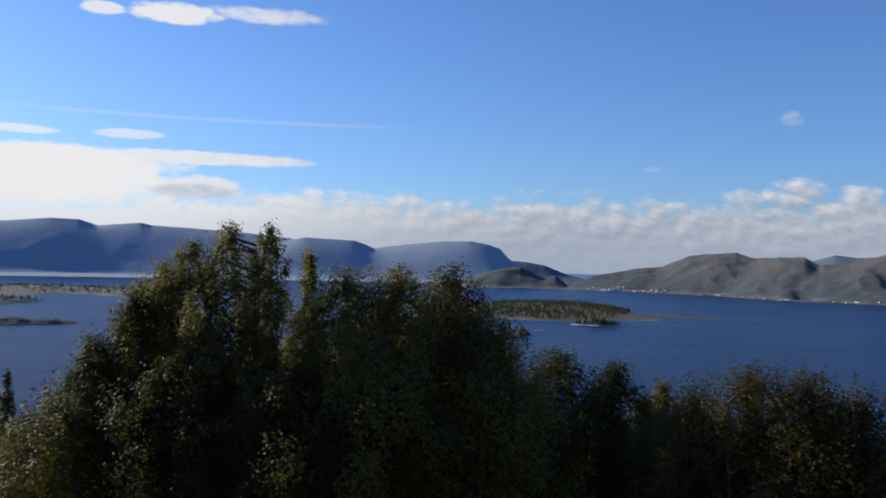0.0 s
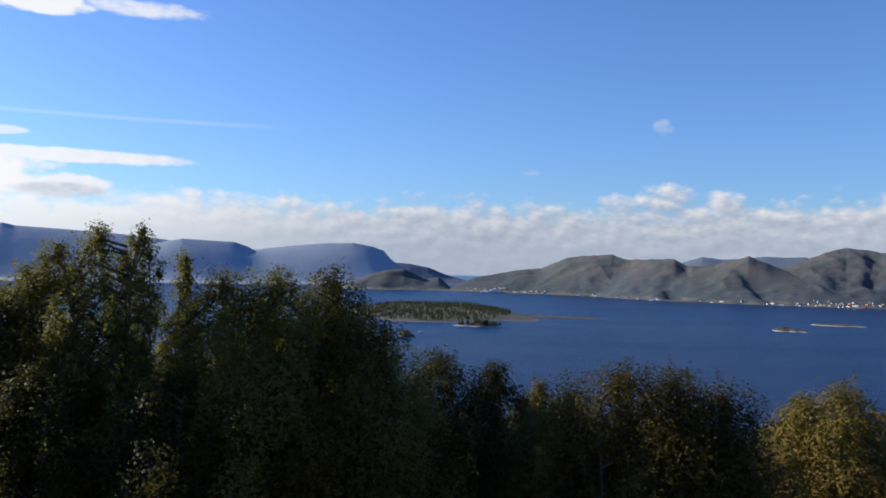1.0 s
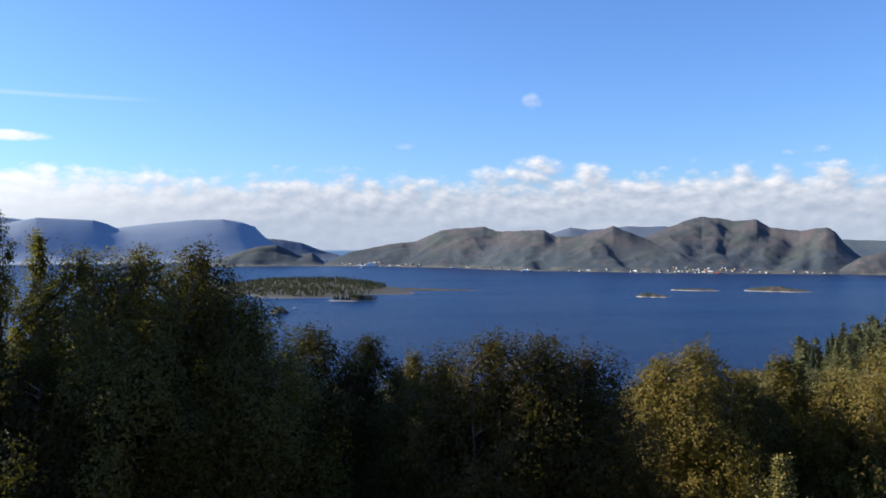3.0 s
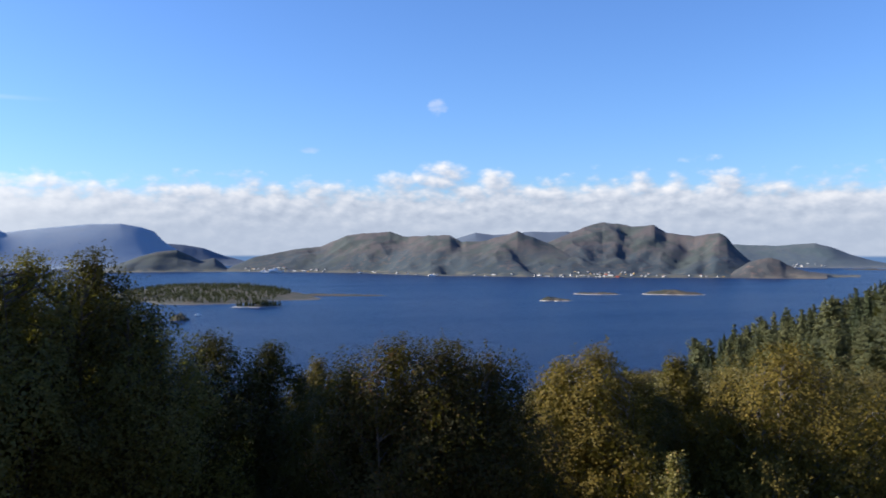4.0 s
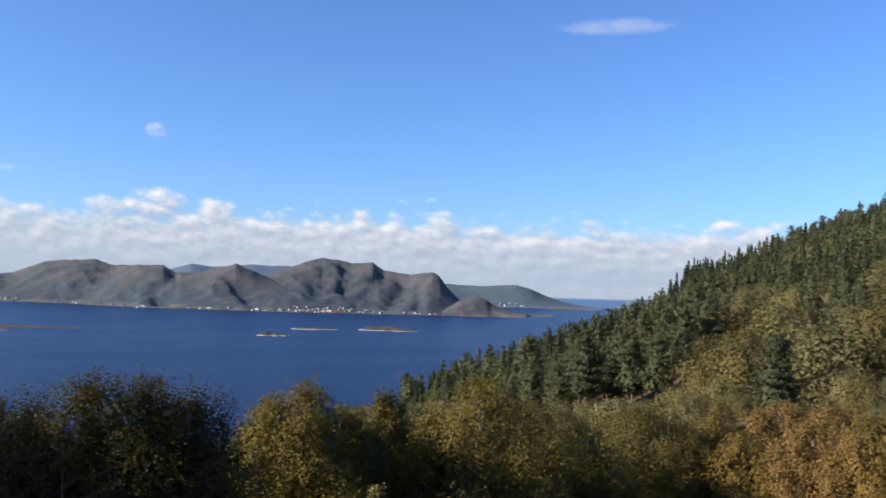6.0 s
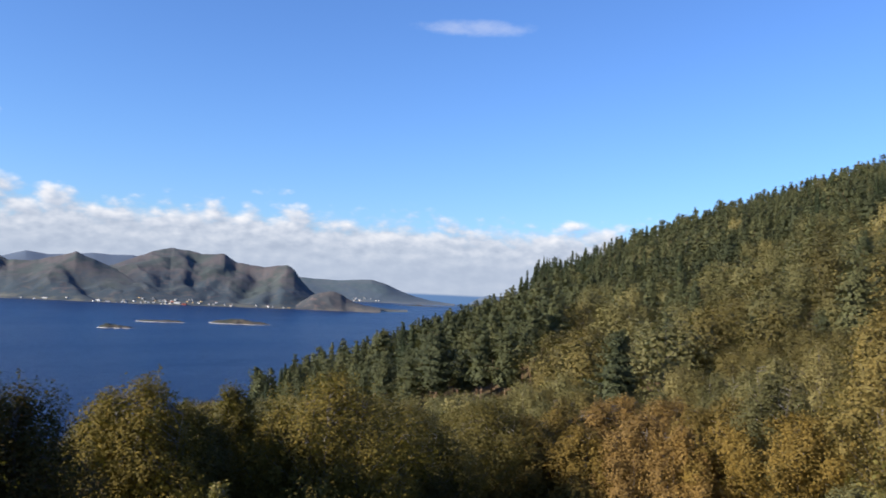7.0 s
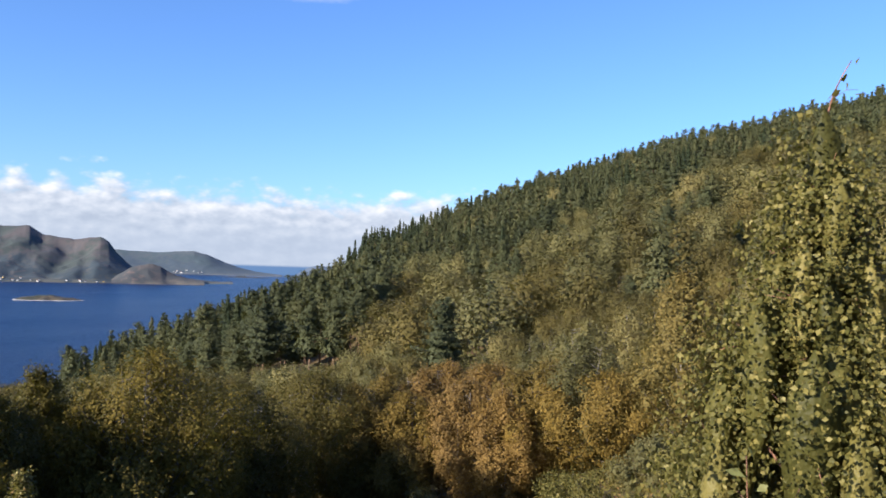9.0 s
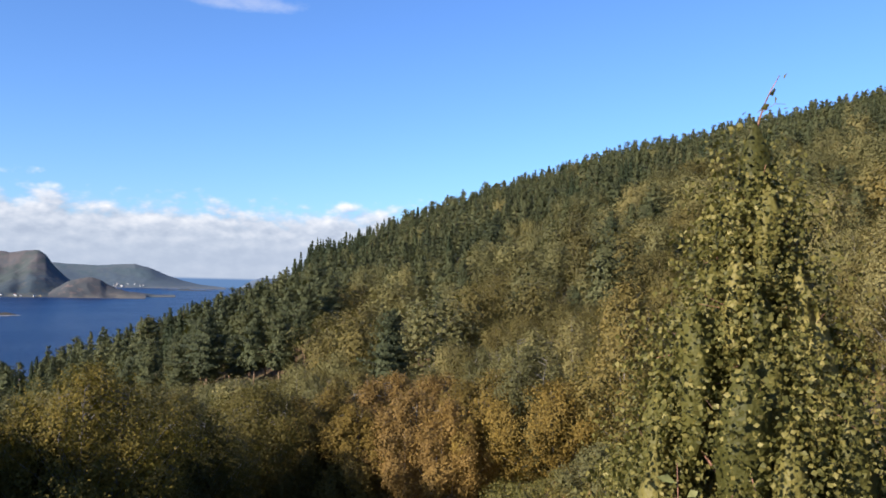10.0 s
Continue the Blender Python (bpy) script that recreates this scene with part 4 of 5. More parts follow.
# ------------------------------------------------------------------ the trees below the viewpoint
ALDER, BIRCH, ROWAN = (LEAF_DARK, BARK_DARK, "alder"), (LEAF_GOLD, BARK_BIRCH, "birch"), (LEAF_ROWAN, BARK_DARK, "rowan")
DARK_BIRCH, OLIVE_BIRCH, SHADED_ALDER = (LEAF_SHADED, BARK_BIRCH, "birch"), (LEAF_BROWN, BARK_BIRCH, "birch"), (LEAF_SHADED, BARK_DARK, "alder")
ORANGE_BIRCH, AMBER_BIRCH = (LEAF_ORANGE, BARK_BIRCH, "birch"), (LEAF_AMBER, BARK_BIRCH, "birch")
NEAR = [
    # bearing, elevation of the top, distance, width, crown depth, stems, shoots, kind
    (-13.6, 2.6, 24, 2.9, 8.0, 2, 9, ALDER),
    (-11.3, 2.7, 24.5, 2.3, 7.5, 2, 7, ALDER),
    (-16.0, 1.5, 24.5, 2.7, 7.5, 2, 7, ALDER),
    (-17.5, 0.0, 25, 3.0, 7.0, 2, 5, ALDER),
    (-19.4, -1.9, 24.5, 3.2, 6.5, 2, 4, SHADED_ALDER),
    (-21.3, -4.6, 24.0, 3.2, 6.0, 2, 3, SHADED_ALDER),
    (-23.2, -8.0, 22.5, 3.4, 5.0, 2, 3, SHADED_ALDER),
    (-25.4, -10.2, 25, 3.8, 5.0, 2, 3, SHADED_ALDER),
    (-28.2, -10.0, 28, 4.2, 5.0, 2, 3, SHADED_ALDER),
    (-8.6, 0.9, 26, 1.3, 7.0, 1, 5, ALDER),
    (-6.2, -0.1, 23.5, 4.2, 8.0, 3, 4, ALDER),
    (-2.8, 0.1, 23, 4.4, 8.0, 3, 3, ALDER),
    (0.6, 0.2, 24, 4.4, 8.0, 2, 4, SHADED_ALDER),
    (2.6, -2.8, 23.5, 4.4, 7.5, 2, 2, ALDER),
    # three alders added out of sight behind the group, to shade the birches on the right
    (-11.5, -4.6, 30, 5.0, 8.0, 3, 0, ALDER),
    (-3.5, -1.9, 29, 5.0, 8.0, 3, 0, ALDER),
    (0.5, -1.8, 30, 5.0, 8.0, 3, 0, ALDER),
    # two front alders with the darkened leaf colour, so they look shaded
    (-17.0, -6.0, 22.5, 3.8, 5.5, 3, 2, SHADED_ALDER),
    (-9.6, -6.4, 22, 4.2, 5.5, 3, 2, SHADED_ALDER),
    (7.6, -5.2, 27, 4.4, 7.0, 2, 3, DARK_BIRCH),
    (11.3, -5.9, 28, 3.7, 6.5, 1, 3, DARK_BIRCH),
    (14.3, -6.9, 30, 2.7, 6.0, 1, 2, OLIVE_BIRCH),
    (16.2, -7.3, 23, 3.2, 5.5, 2, 2, DARK_BIRCH),
    (19.4, -5.5, 21.5, 4.2, 6.0, 3, 8, ROWAN),
    (22.6, -5.7, 21.8, 4.0, 6.0, 3, 8, ROWAN),
    (25.6, -6.6, 22.5, 3.8, 5.5, 2, 4, ROWAN),
    (32.4, -6.1, 27, 3.9, 6.5, 2, 4, BIRCH),
    (30.2, -7.0, 28, 3.0, 6.0, 1, 3, BIRCH),
    (34.8, -7.6, 29, 3.4, 5.5, 1, 3, OLIVE_BIRCH),
    (37.6, -6.6, 31, 3.2, 6.5, 1, 4, BIRCH),
    (44.0, -5.8, 31, 6.0, 8.0, 3, 4, BIRCH),
    (40.4, -8.4, 33, 3.8, 6.0, 2, 2, OLIVE_BIRCH),
    (49.5, -7.9, 36, 5.0, 6.5, 2, 3, OLIVE_BIRCH),
    (54.2, -7.3, 42, 6.4, 7.5, 3, 3, OLIVE_BIRCH),
    (58.6, -7.3, 45, 4.4, 6.5, 2, 3, AMBER_BIRCH),
    (61.2, -6.9, 46, 3.6, 6.0, 2, 3, ORANGE_BIRCH),
    (62.8, -6.2, 49, 4.2, 6.0, 2, 3, ORANGE_BIRCH),
    (65.2, -6.3, 46, 4.2, 6.0, 2, 3, ORANGE_BIRCH),
    (67.6, -6.6, 44, 4.2, 6.5, 2, 3, AMBER_BIRCH),
    (70.4, -5.6, 44, 4.6, 6.5, 2, 3, AMBER_BIRCH),
    (56.6, -7.8, 42, 3.8, 6.0, 2, 3, AMBER_BIRCH),
    (64.1, -7.2, 41, 4.2, 6.0, 2, 2, ORANGE_BIRCH),
    (66.4, -7.8, 40, 3.4, 5.5, 2, 2, ORANGE_BIRCH),
    (60.0, -8.2, 41, 3.6, 5.5, 2, 2, AMBER_BIRCH),
    (69.4, -7.2, 41, 4.0, 6.0, 2, 2, AMBER_BIRCH),
    (73.4, -6.4, 40, 4.4, 6.0, 2, 3, AMBER_BIRCH),
    (76.6, -4.6, 46, 5.4, 7.0, 2, 3, OLIVE_BIRCH),
    (80.2, -3.4, 50, 5.6, 7.0, 2, 3, BIRCH),
    (84.4, -3.0, 44, 5.4, 7.0, 2, 3, OLIVE_BIRCH),
    (89.0, -2.0, 46, 5.6, 7.0, 2, 3, BIRCH),
]
LABELS = {"alder": "tall dark green alder with several stems on the slope", "birch": "autumn birch with thin pale stems on the slope", "rowan": "rowan with reddish brown autumn leaves on the slope"}
rng = np.random.default_rng(4)
for az, el, r, w, depth, stems, shoots, (leaf, bark, kind) in NEAR:
    h = height_to(az, r, el)
    depth = min(depth, h * 0.9)
    size = 0.064 * (r / 25) ** 0.5
    slim = kind == "alder" and w < 2.95
    lobes = int(16 + 9 * w * depth ** 0.35) + 14 * slim
    parts = leaf_tree(rng, h, w * 1.14, depth, lobes, int((8000 + 800 * w * depth) * (0.75 if slim else 1.0)), size, stems, 14 if slim else shoots + 5, 0.105 if kind == "alder" else 0.12,
                      1.6 if kind == "alder" else 1.3, 0.3 if slim else 0.4, 0.45, 5, 2, OVAL, 5, ragged=0.42 if slim else 0.34)
    plant(kind, wood_of(parts, bark, leaf), stand(az, r, 1.0, rng.uniform(0, 360)), LABELS[kind], "tree")

# a young birch, slim and bright green
h = height_to(37.2, 17, -12.2)
parts = leaf_tree(rng, h, 1.3, h * 0.95, 34, 7000, 0.05, 1, 3, 0.16, 1.5, 0.6, 0.6, 4, 2, CONE)
plant("birch", wood_of(parts, BARK_BIRCH, LEAF_BUSH), stand(37.2, 17), "slim young birch with fresh green leaves", "tree")

# ------------------------------------------------------------------ woods on the hill
PINE_LINE = ([30, 36, 44, 50, 55.9, 57.3, 59.8, 65, 68.7, 72.2, 75.8, 79.2, 82.5, 85.7, 95], [-8.5, -8.2, -7.6, -7.3, -7.0, -4.4, -2.3, -0.3, 1.4, 3.9, 4.9, 5.9, 7.1, 8.0, 9.4])


def scatter(step, r0, r1, az0, az1, seed):
    """Uneven places on the hill, as bearings and distances."""
    g = np.random.default_rng(seed)
    n = int(r1 / step) + 1
    x, y = np.meshgrid(np.arange(-n, n + 1) * step, np.arange(-n, n + 1) * step)
    x, y = (x + g.uniform(-0.48, 0.48, x.shape) * step).ravel(), (y + g.uniform(-0.48, 0.48, x.shape) * step).ravel()
    r, az = np.hypot(x, y), np.degrees(np.arctan2(x, y))
    k = (r > r0) & (r < np.minimum(r1, edge_of_hill(az) + 6)) & (az > az0) & (az < az1)
    x, y, az, r = x[k], y[k], az[k], r[k]
    z = land(x, y)
    k = z > 2.0
    return x[k], y[k], z[k], az[k], r[k]


def spread_wood(name, label, tiers, bark, leaf, places, sizes, dist, seed):
    """Hundreds of trees joined in one wood: trunks and crowns."""
    g = np.random.default_rng(seed)
    root = tagged(new(name), label, "wood", kind="stuff")
    n = len(places)
    turn, pick = g.uniform(0, 6.28, n), g.integers(0, 12, n)
    for part, mat, which in (("trunks", bark, 0), ("crowns", leaf, 1)):
        V, F, T, base = [], [], [], 0
        for (r0, r1), protos in tiers:
            for k, proto in enumerate(protos):
                v, f = proto[which]
                idx = np.nonzero((pick % len(protos) == k) & (dist >= r0) & (dist < r1))[0]
                if not len(idx):
                    continue
                c, s = np.cos(turn[idx])[:, None], np.sin(turn[idx])[:, None]
                sz = sizes[idx][:, None]
                wide = sz * (0.82 + 0.035 * pick[idx][:, None])
                x = (v[None, :, 0] * c - v[None, :, 1] * s) * wide + places[idx, 0:1]
                y = (v[None, :, 0] * s + v[None, :, 1] * c) * wide + places[idx, 1:2]
                z = v[None, :, 2] * sz + places[idx, 2:3] - 0.2
                V.append(np.stack([x, y, z], -1).reshape(-1, 3))
                F.append((f[None] + (np.arange(len(idx)) * len(v))[:, None, None]).reshape(-1, f.shape[1]) + base)
                T.append(np.repeat(g.uniform(0, 1, len(idx)), len(v)))
                base += len(idx) * len(v)
        child(part, mesh_arrays(part, np.concatenate(V), np.concatenate(F), mat, which == 0, np.concatenate(T)), root)
    return root


def kinds_on_hill(az, r, z, g):
    """0 spruce, 1 pine, 2 olive birch, 3 yellow birch, 4 orange birch."""
    e = np.degrees(np.arctan2(z + 4.5 - EYE, r)) + 0.6 * value_noise(az / 2.5, r / 60.0, 3)
    conifer = (e > np.interp(az, *PINE_LINE)) & (r > 75)
    u = g.uniform(0, 1, len(az))
    patch = value_noise(az / 3.0, r / 45.0, 8)
    broad = np.where(patch + 0.9 * (u - 0.5) > 0.2, 3, 2)
    broad = np.where((az > 59.5) & (az < 68.5) & (r < 66), 4, broad)
    needle = np.where(value_noise(az / 2.0, r / 70.0, 4) + 0.8 * (u - 0.5) > -0.62, 1, 0)
    needle = np.where((az > 55.5) & (az < 61) & (r > 330), 0, needle)
    kind = np.where(conifer, needle, broad)
    kind = np.where(~conifer & (u > np.where(e > -3.0, 0.84, 0.94)) & (r > 80), 1, kind)
    return np.where(conifer & (u < 0.05), 2, kind)


prng = np.random.default_rng(12)
FAR_SPRUCE = [needle_tree(prng, 11, 4.4, 10, 5, 7, 0.80, 0.04, 0.9, -0.3, 0.6, 3) for _ in range(5)]
HALF_SPRUCE = [needle_tree(prng, 11, 4.6, 13, 6, 14, 0.56, 0.04, 0.9, -0.3, 0.55, 3) for _ in range(5)]
MID_SPRUCE = [needle_tree(prng, 11, 4.6, 17, 7, 28, 0.38, 0.04, 0.9, -0.3, 0.5, 4) for _ in range(4)]
FAR_PINE = [needle_tree(prng, 11, 6.6, 7, 5, 11, 0.72, 0.2, 0.62, 0.1, 0.6, 3, 0.5) for _ in range(8)]
HALF_PINE = [needle_tree(prng, 11, 6.8, 8, 6, 26, 0.50, 0.33, 0.6, 0.1, 0.55, 3, 0.5) for _ in range(8)]
MID_PINE = [needle_tree(prng, 11, 6.6, 10, 6, 56, 0.33, 0.40, 0.58, 0.1, 0.5, 4, 0.5, True) for _ in range(6)]
FAR_BIRCH = [leaf_tree(prng, 8.5, 6.2, 7.2, 9, 560, 0.36, lobe=0.25, inner=0.8, loose=0.3, tuft=3, limbs=False, sides=3, ragged=0.1, profile=HEAD) for _ in range(6)]
HALF_BIRCH = [leaf_tree(prng, 8.5, 6.2, 7.0, 13, 2500, 0.21, 1, 0, 0.22, 1.2, 0.6, loose=0.3, tuft=3, sides=3, ragged=0.12, profile=HEAD) for k in range(6)]
MID_BIRCH = [leaf_tree(prng, 8.5, 6.0, 7.2, 22, 8000, 0.125, 1 + k % 2, 3, 0.18, 1.25, 0.6, loose=0.32, tuft=3, ragged=0.15, profile=HEAD) for k in range(6)]
CLOSE_BIRCH = [leaf_tree(prng, 8.5, 5.0, 7.6, 46, 11000, 0.10, 1 + k % 3, 6, 0.135, 1.3, 0.6, tuft=4, twigs=1, ragged=0.2) for k in range(5)]

SPECIES = [("spruce", MID_SPRUCE, MID_SPRUCE, HALF_SPRUCE, FAR_SPRUCE, BARK_DARK, NEEDLE_SPRUCE, "dark green spruce on the hillside"),
           ("pine", MID_PINE, MID_PINE, HALF_PINE, FAR_PINE, BARK_PINE, NEEDLE_PINE, "green pine with a bare reddish trunk on the hillside"),
           ("birch", CLOSE_BIRCH, MID_BIRCH, HALF_BIRCH, FAR_BIRCH, BARK_BIRCH, LEAF_OLIVE, "olive green birch on the hillside"),
           ("birch", CLOSE_BIRCH, MID_BIRCH, HALF_BIRCH, FAR_BIRCH, BARK_BIRCH, LEAF_YELLOW, "yellowing autumn birch on the hillside"),
           ("birch", CLOSE_BIRCH, MID_BIRCH, HALF_BIRCH, FAR_BIRCH, BARK_BIRCH, LEAF_ORANGE, "rust-orange autumn birch on the hillside")]


OWN = (110, 140, 110, 60, 36)


def build_woods():
    g = np.random.default_rng(77)
    x, y, z, az, r = scatter(3.4, 35, 720, -36, 104, 21)
    kind = kinds_on_hill(az, r, z, g)
    keep = ~((az < 47) & (r < 62)) & ~((az > 69) & (r < 36)) & ~((az <= 71) & (r < 53)) & ((az > 28) | (r < 200))
    x, y, z, az, r, kind = (q[keep] for q in (x, y, z, az, r, kind))
    size = np.where(kind < 2, g.uniform(0.6, 1.22, len(r)), 0.78 + 0.72 * g.uniform(0, 1, len(r)) ** 1.4)
    size = np.where((kind >= 2) & (r < 90), np.minimum(size, 0.9), size)
    size = size * np.where((az > 46) & (az < 60) & (r > 85) & (r < 260) & (kind < 2), 1.22, 1.0)
    # the birches below the pine wood leave its trunks in sight
    cap = (EYE + r * np.tan(np.radians(np.interp(az, *PINE_LINE) + 0.3)) - z) / 8.5
    size = np.where((kind >= 2) & (az < 57.5), np.minimum(size, cap), size)
    x, y, z, az, r, kind, size = (q[size > 0.35] for q in (x, y, z, az, r, kind, size))
    # no two trees closer than their crowns allow
    room = size * np.where(kind < 2, 2.4, 2.9)
    order, taken = g.permutation(len(r)), np.zeros(len(r), bool)
    for i in order:
        near = taken & (np.abs(x - x[i]) < 7.5) & (np.abs(y - y[i]) < 7.5)
        taken[i] = not np.any((x[near] - x[i]) ** 2 + (y[near] - y[i]) ** 2 < (0.85 * (room[near] + room[i])) ** 2)
    x, y, z, az, r, kind, size = (q[taken] for q in (x, y, z, az, r, kind, size))
    places = np.stack([x, y, z], 1)
    for k, (name, close, mids, halves, fars, bark, leaf, label) in enumerate(SPECIES):
        idx = np.nonzero(kind == k)[0]
        idx = idx[np.argsort(r[idx])]
        near, far = idx[:OWN[k]], idx[OWN[k]:]
        meshes = {id(p): wood_of(p, bark, leaf) for p in (*close, *mids)}
        for j, i in enumerate(near):
            m = pose(x[i], y[i], z[i] - 0.2, 0, 0, g.uniform(0, 360)) @ Matrix.Scale(size[i], 4)
            protos = close if r[i] < 75 else mids
            plant(name, meshes[id(protos[j % len(protos)])], m, label, "tree", name + " trees on the hill")
        if len(far):
            spread_wood(name + "_wood", ("dense dark conifer wood covering the ridge" if k < 2 else "mixed birch wood covering the hillside"),
                        [((0, 260), halves), ((260, 2000), fars)], bark, leaf, places[far], size[far], r[far], 90 + k)


build_woods()


def foot_of(az, el):
    """How far off the hillside shows at that elevation."""
    rr = np.linspace(90, 460, 200)
    x, y = rr * math.sin(radians(az)), rr * math.cos(radians(az))
    e = np.degrees(np.arctan2(land(x, y) - EYE, rr))
    return float(rr[np.argmin(np.abs(e - el))])


def tall_pines():
    """Old pines at the wood's edge, their long bare trunks in the sun."""
    g = np.random.default_rng(57)
    meshes = [wood_of(needle_tree(g, 13, 4.6, 7, 6, 40, 0.40, 0.6, 0.5, 0.15, 0.5, 5, 0.5, True), BARK_PINE, NEEDLE_PINE) for _ in range(4)]
    edge = [(75.6 + 0.55 * i, 5.1 + 0.16 * i) for i in range(12)] + [(70.2 + 0.6 * i, 2.6 + 0.2 * i) for i in range(5)] + [(49.5 + 0.75 * i, -7.0) for i in range(10)]
    for i, (az, el) in enumerate(edge):
        az = az + g.uniform(-0.2, 0.2)
        plant("pine", meshes[i % 4], stand(az, foot_of(az, el) + g.uniform(-4, 4), g.uniform(0.8, 1.1), g.uniform(0, 360)), "tall pine with a long bare pinkish trunk at the wood's edge", "tree", "tall pines at the edge of the wood")


tall_pines()


def second_row():
    """Trees further down the slope, showing between the near ones."""
    g = np.random.default_rng(31)
    kinds = [(BARK_BIRCH, LEAF_SHADED), (BARK_BIRCH, LEAF_BROWN), (BARK_BIRCH, LEAF_GOLD)]
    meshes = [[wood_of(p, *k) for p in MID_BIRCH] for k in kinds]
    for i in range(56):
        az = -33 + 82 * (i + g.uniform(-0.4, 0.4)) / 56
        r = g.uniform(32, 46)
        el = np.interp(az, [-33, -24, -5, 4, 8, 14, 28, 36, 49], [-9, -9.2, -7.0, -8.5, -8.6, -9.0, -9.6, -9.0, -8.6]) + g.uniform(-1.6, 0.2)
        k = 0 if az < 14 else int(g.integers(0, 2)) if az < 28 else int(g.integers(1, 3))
        s = height_to(az, r, el) / 8.5
        plant("birch", meshes[k][i % 6], stand(az, r, s, g.uniform(0, 360)), "birch further down the slope, half hidden by nearer trees", "tree", "birches down the slope")
    for az, el, r in ((-26.4, -6.7, 38), (-23.6, -7.5, 40), (-29.2, -6.2, 37), (-31.5, -7.4, 36)):
        m = wood_of(needle_tree(g, height_to(az, r, el), 4.0, 20, 8, 30, 0.26, 0.06, 0.85, -0.3, 0.45, 5, 0.3, True), BARK_DARK, NEEDLE_SPRUCE)
        plant("spruce", m, stand(az, r), "dark spruce on the slope beside the alders", "tree")


second_row()


# ------------------------------------------------------------------ undergrowth and the young birch beside the viewpoint
def undergrowth():
    g = np.random.default_rng(19)
    protos = [leaf_tree(g, 1.0, 1.6, 0.95, 14, 1700, 0.05, 3, 0, 0.17, 0.9, 0.5, 0.6, 3, 1, sides=3, ragged=0.3) for _ in range(4)]
    sets = [[wood_of(p, BARK_DARK, leaf) for p in protos] for leaf in (LEAF_DARK, LEAF_OLIVE, LEAF_YELLOW, LEAF_BUSH)]
    for i in range(210):
        if i < 30:
            az, r, s = g.uniform(26, 52), g.uniform(20, 30), g.uniform(1.0, 2.4)
            k = int(g.integers(0, 3))
        elif i < 90:
            az, r, s = g.uniform(50, 78), g.uniform(26, 50), g.uniform(0.6, 1.5)
            k = int(g.integers(1, 4))
        else:
            az, r, s = g.uniform(62, 88), 8 + 30 * g.uniform(0, 1) ** 0.8, g.uniform(0.25, 0.65)
            k = int(g.integers(1, 4))
        plant("shrub", sets[k][i % 4], stand(az, r, s, g.uniform(0, 360), 0.05), "low leafy shrub among the grass of the slope", "shrub", "shrubs on the slope")
    # low bracken and heather
    n = 2600
    az, r = np.radians(g.uniform(56, 108, n)), np.sqrt(g.uniform(5.0 ** 2, 42.0 ** 2, n))
    x, y = r * np.sin(az), r * np.cos(az)
    c = np.stack([x, y, land(x, y) + 0.10], 1)
    p = np.repeat(c, 9, 0) + g.normal(size=(n * 9, 3)) * [0.2, 0.2, 0.09]
    v, f = leaves(p, 0.15, g, np.array([-0.3, 0.1, 0.8]) + g.normal(size=p.shape) * 0.5, slim=0.5)
    ob = new("bracken", mesh_arrays("bracken", v, f, GRASS, False, np.repeat(g.uniform(0, 1, n), 36)))
    tagged(ob, "low bracken and heather turning brown on the slope", "bracken", kind="stuff")
    # grass
    n = 9000
    az, r = np.radians(g.uniform(48, 112, n)), np.sqrt(g.uniform(5.0 ** 2, 46.0 ** 2, n))
    x, y = r * np.sin(az), r * np.cos(az)
    base = np.stack([x, y, land(x, y) - 0.03], 1)
    blades = 5
    b = np.repeat(base, blades, 0) + g.normal(size=(n * blades, 3)) * [0.10, 0.10, 0]
    up = unit(np.array([0, 0, 1.0]) + g.normal(size=b.shape) * [0.45, 0.45, 0.1]) * g.uniform(0.10, 0.34, (len(b), 1))
    side = unit(np.cross(up, g.normal(size=b.shape))) * 0.018
    V = np.stack([b - side, b + side, b + up], 1).reshape(-1, 3)
    tint = np.repeat(g.uniform(0, 1, n), blades * 3)
    ob = new("grass", mesh_arrays("grass", V, np.arange(len(V)).reshape(-1, 3), GRASS, False, tint))
    tagged(ob, "tussocks of brown grass and dead bracken on the slope", "grass", kind="stuff")


GRASS = leaf_material("dry_grass", [(0.0, (0.09, 0.085, 0.018)), (0.5, (0.17, 0.135, 0.035)), (0.8, (0.24, 0.15, 0.06)), (1.0, (0.21, 0.105, 0.05))], 0.3, 0.7)
undergrowth()


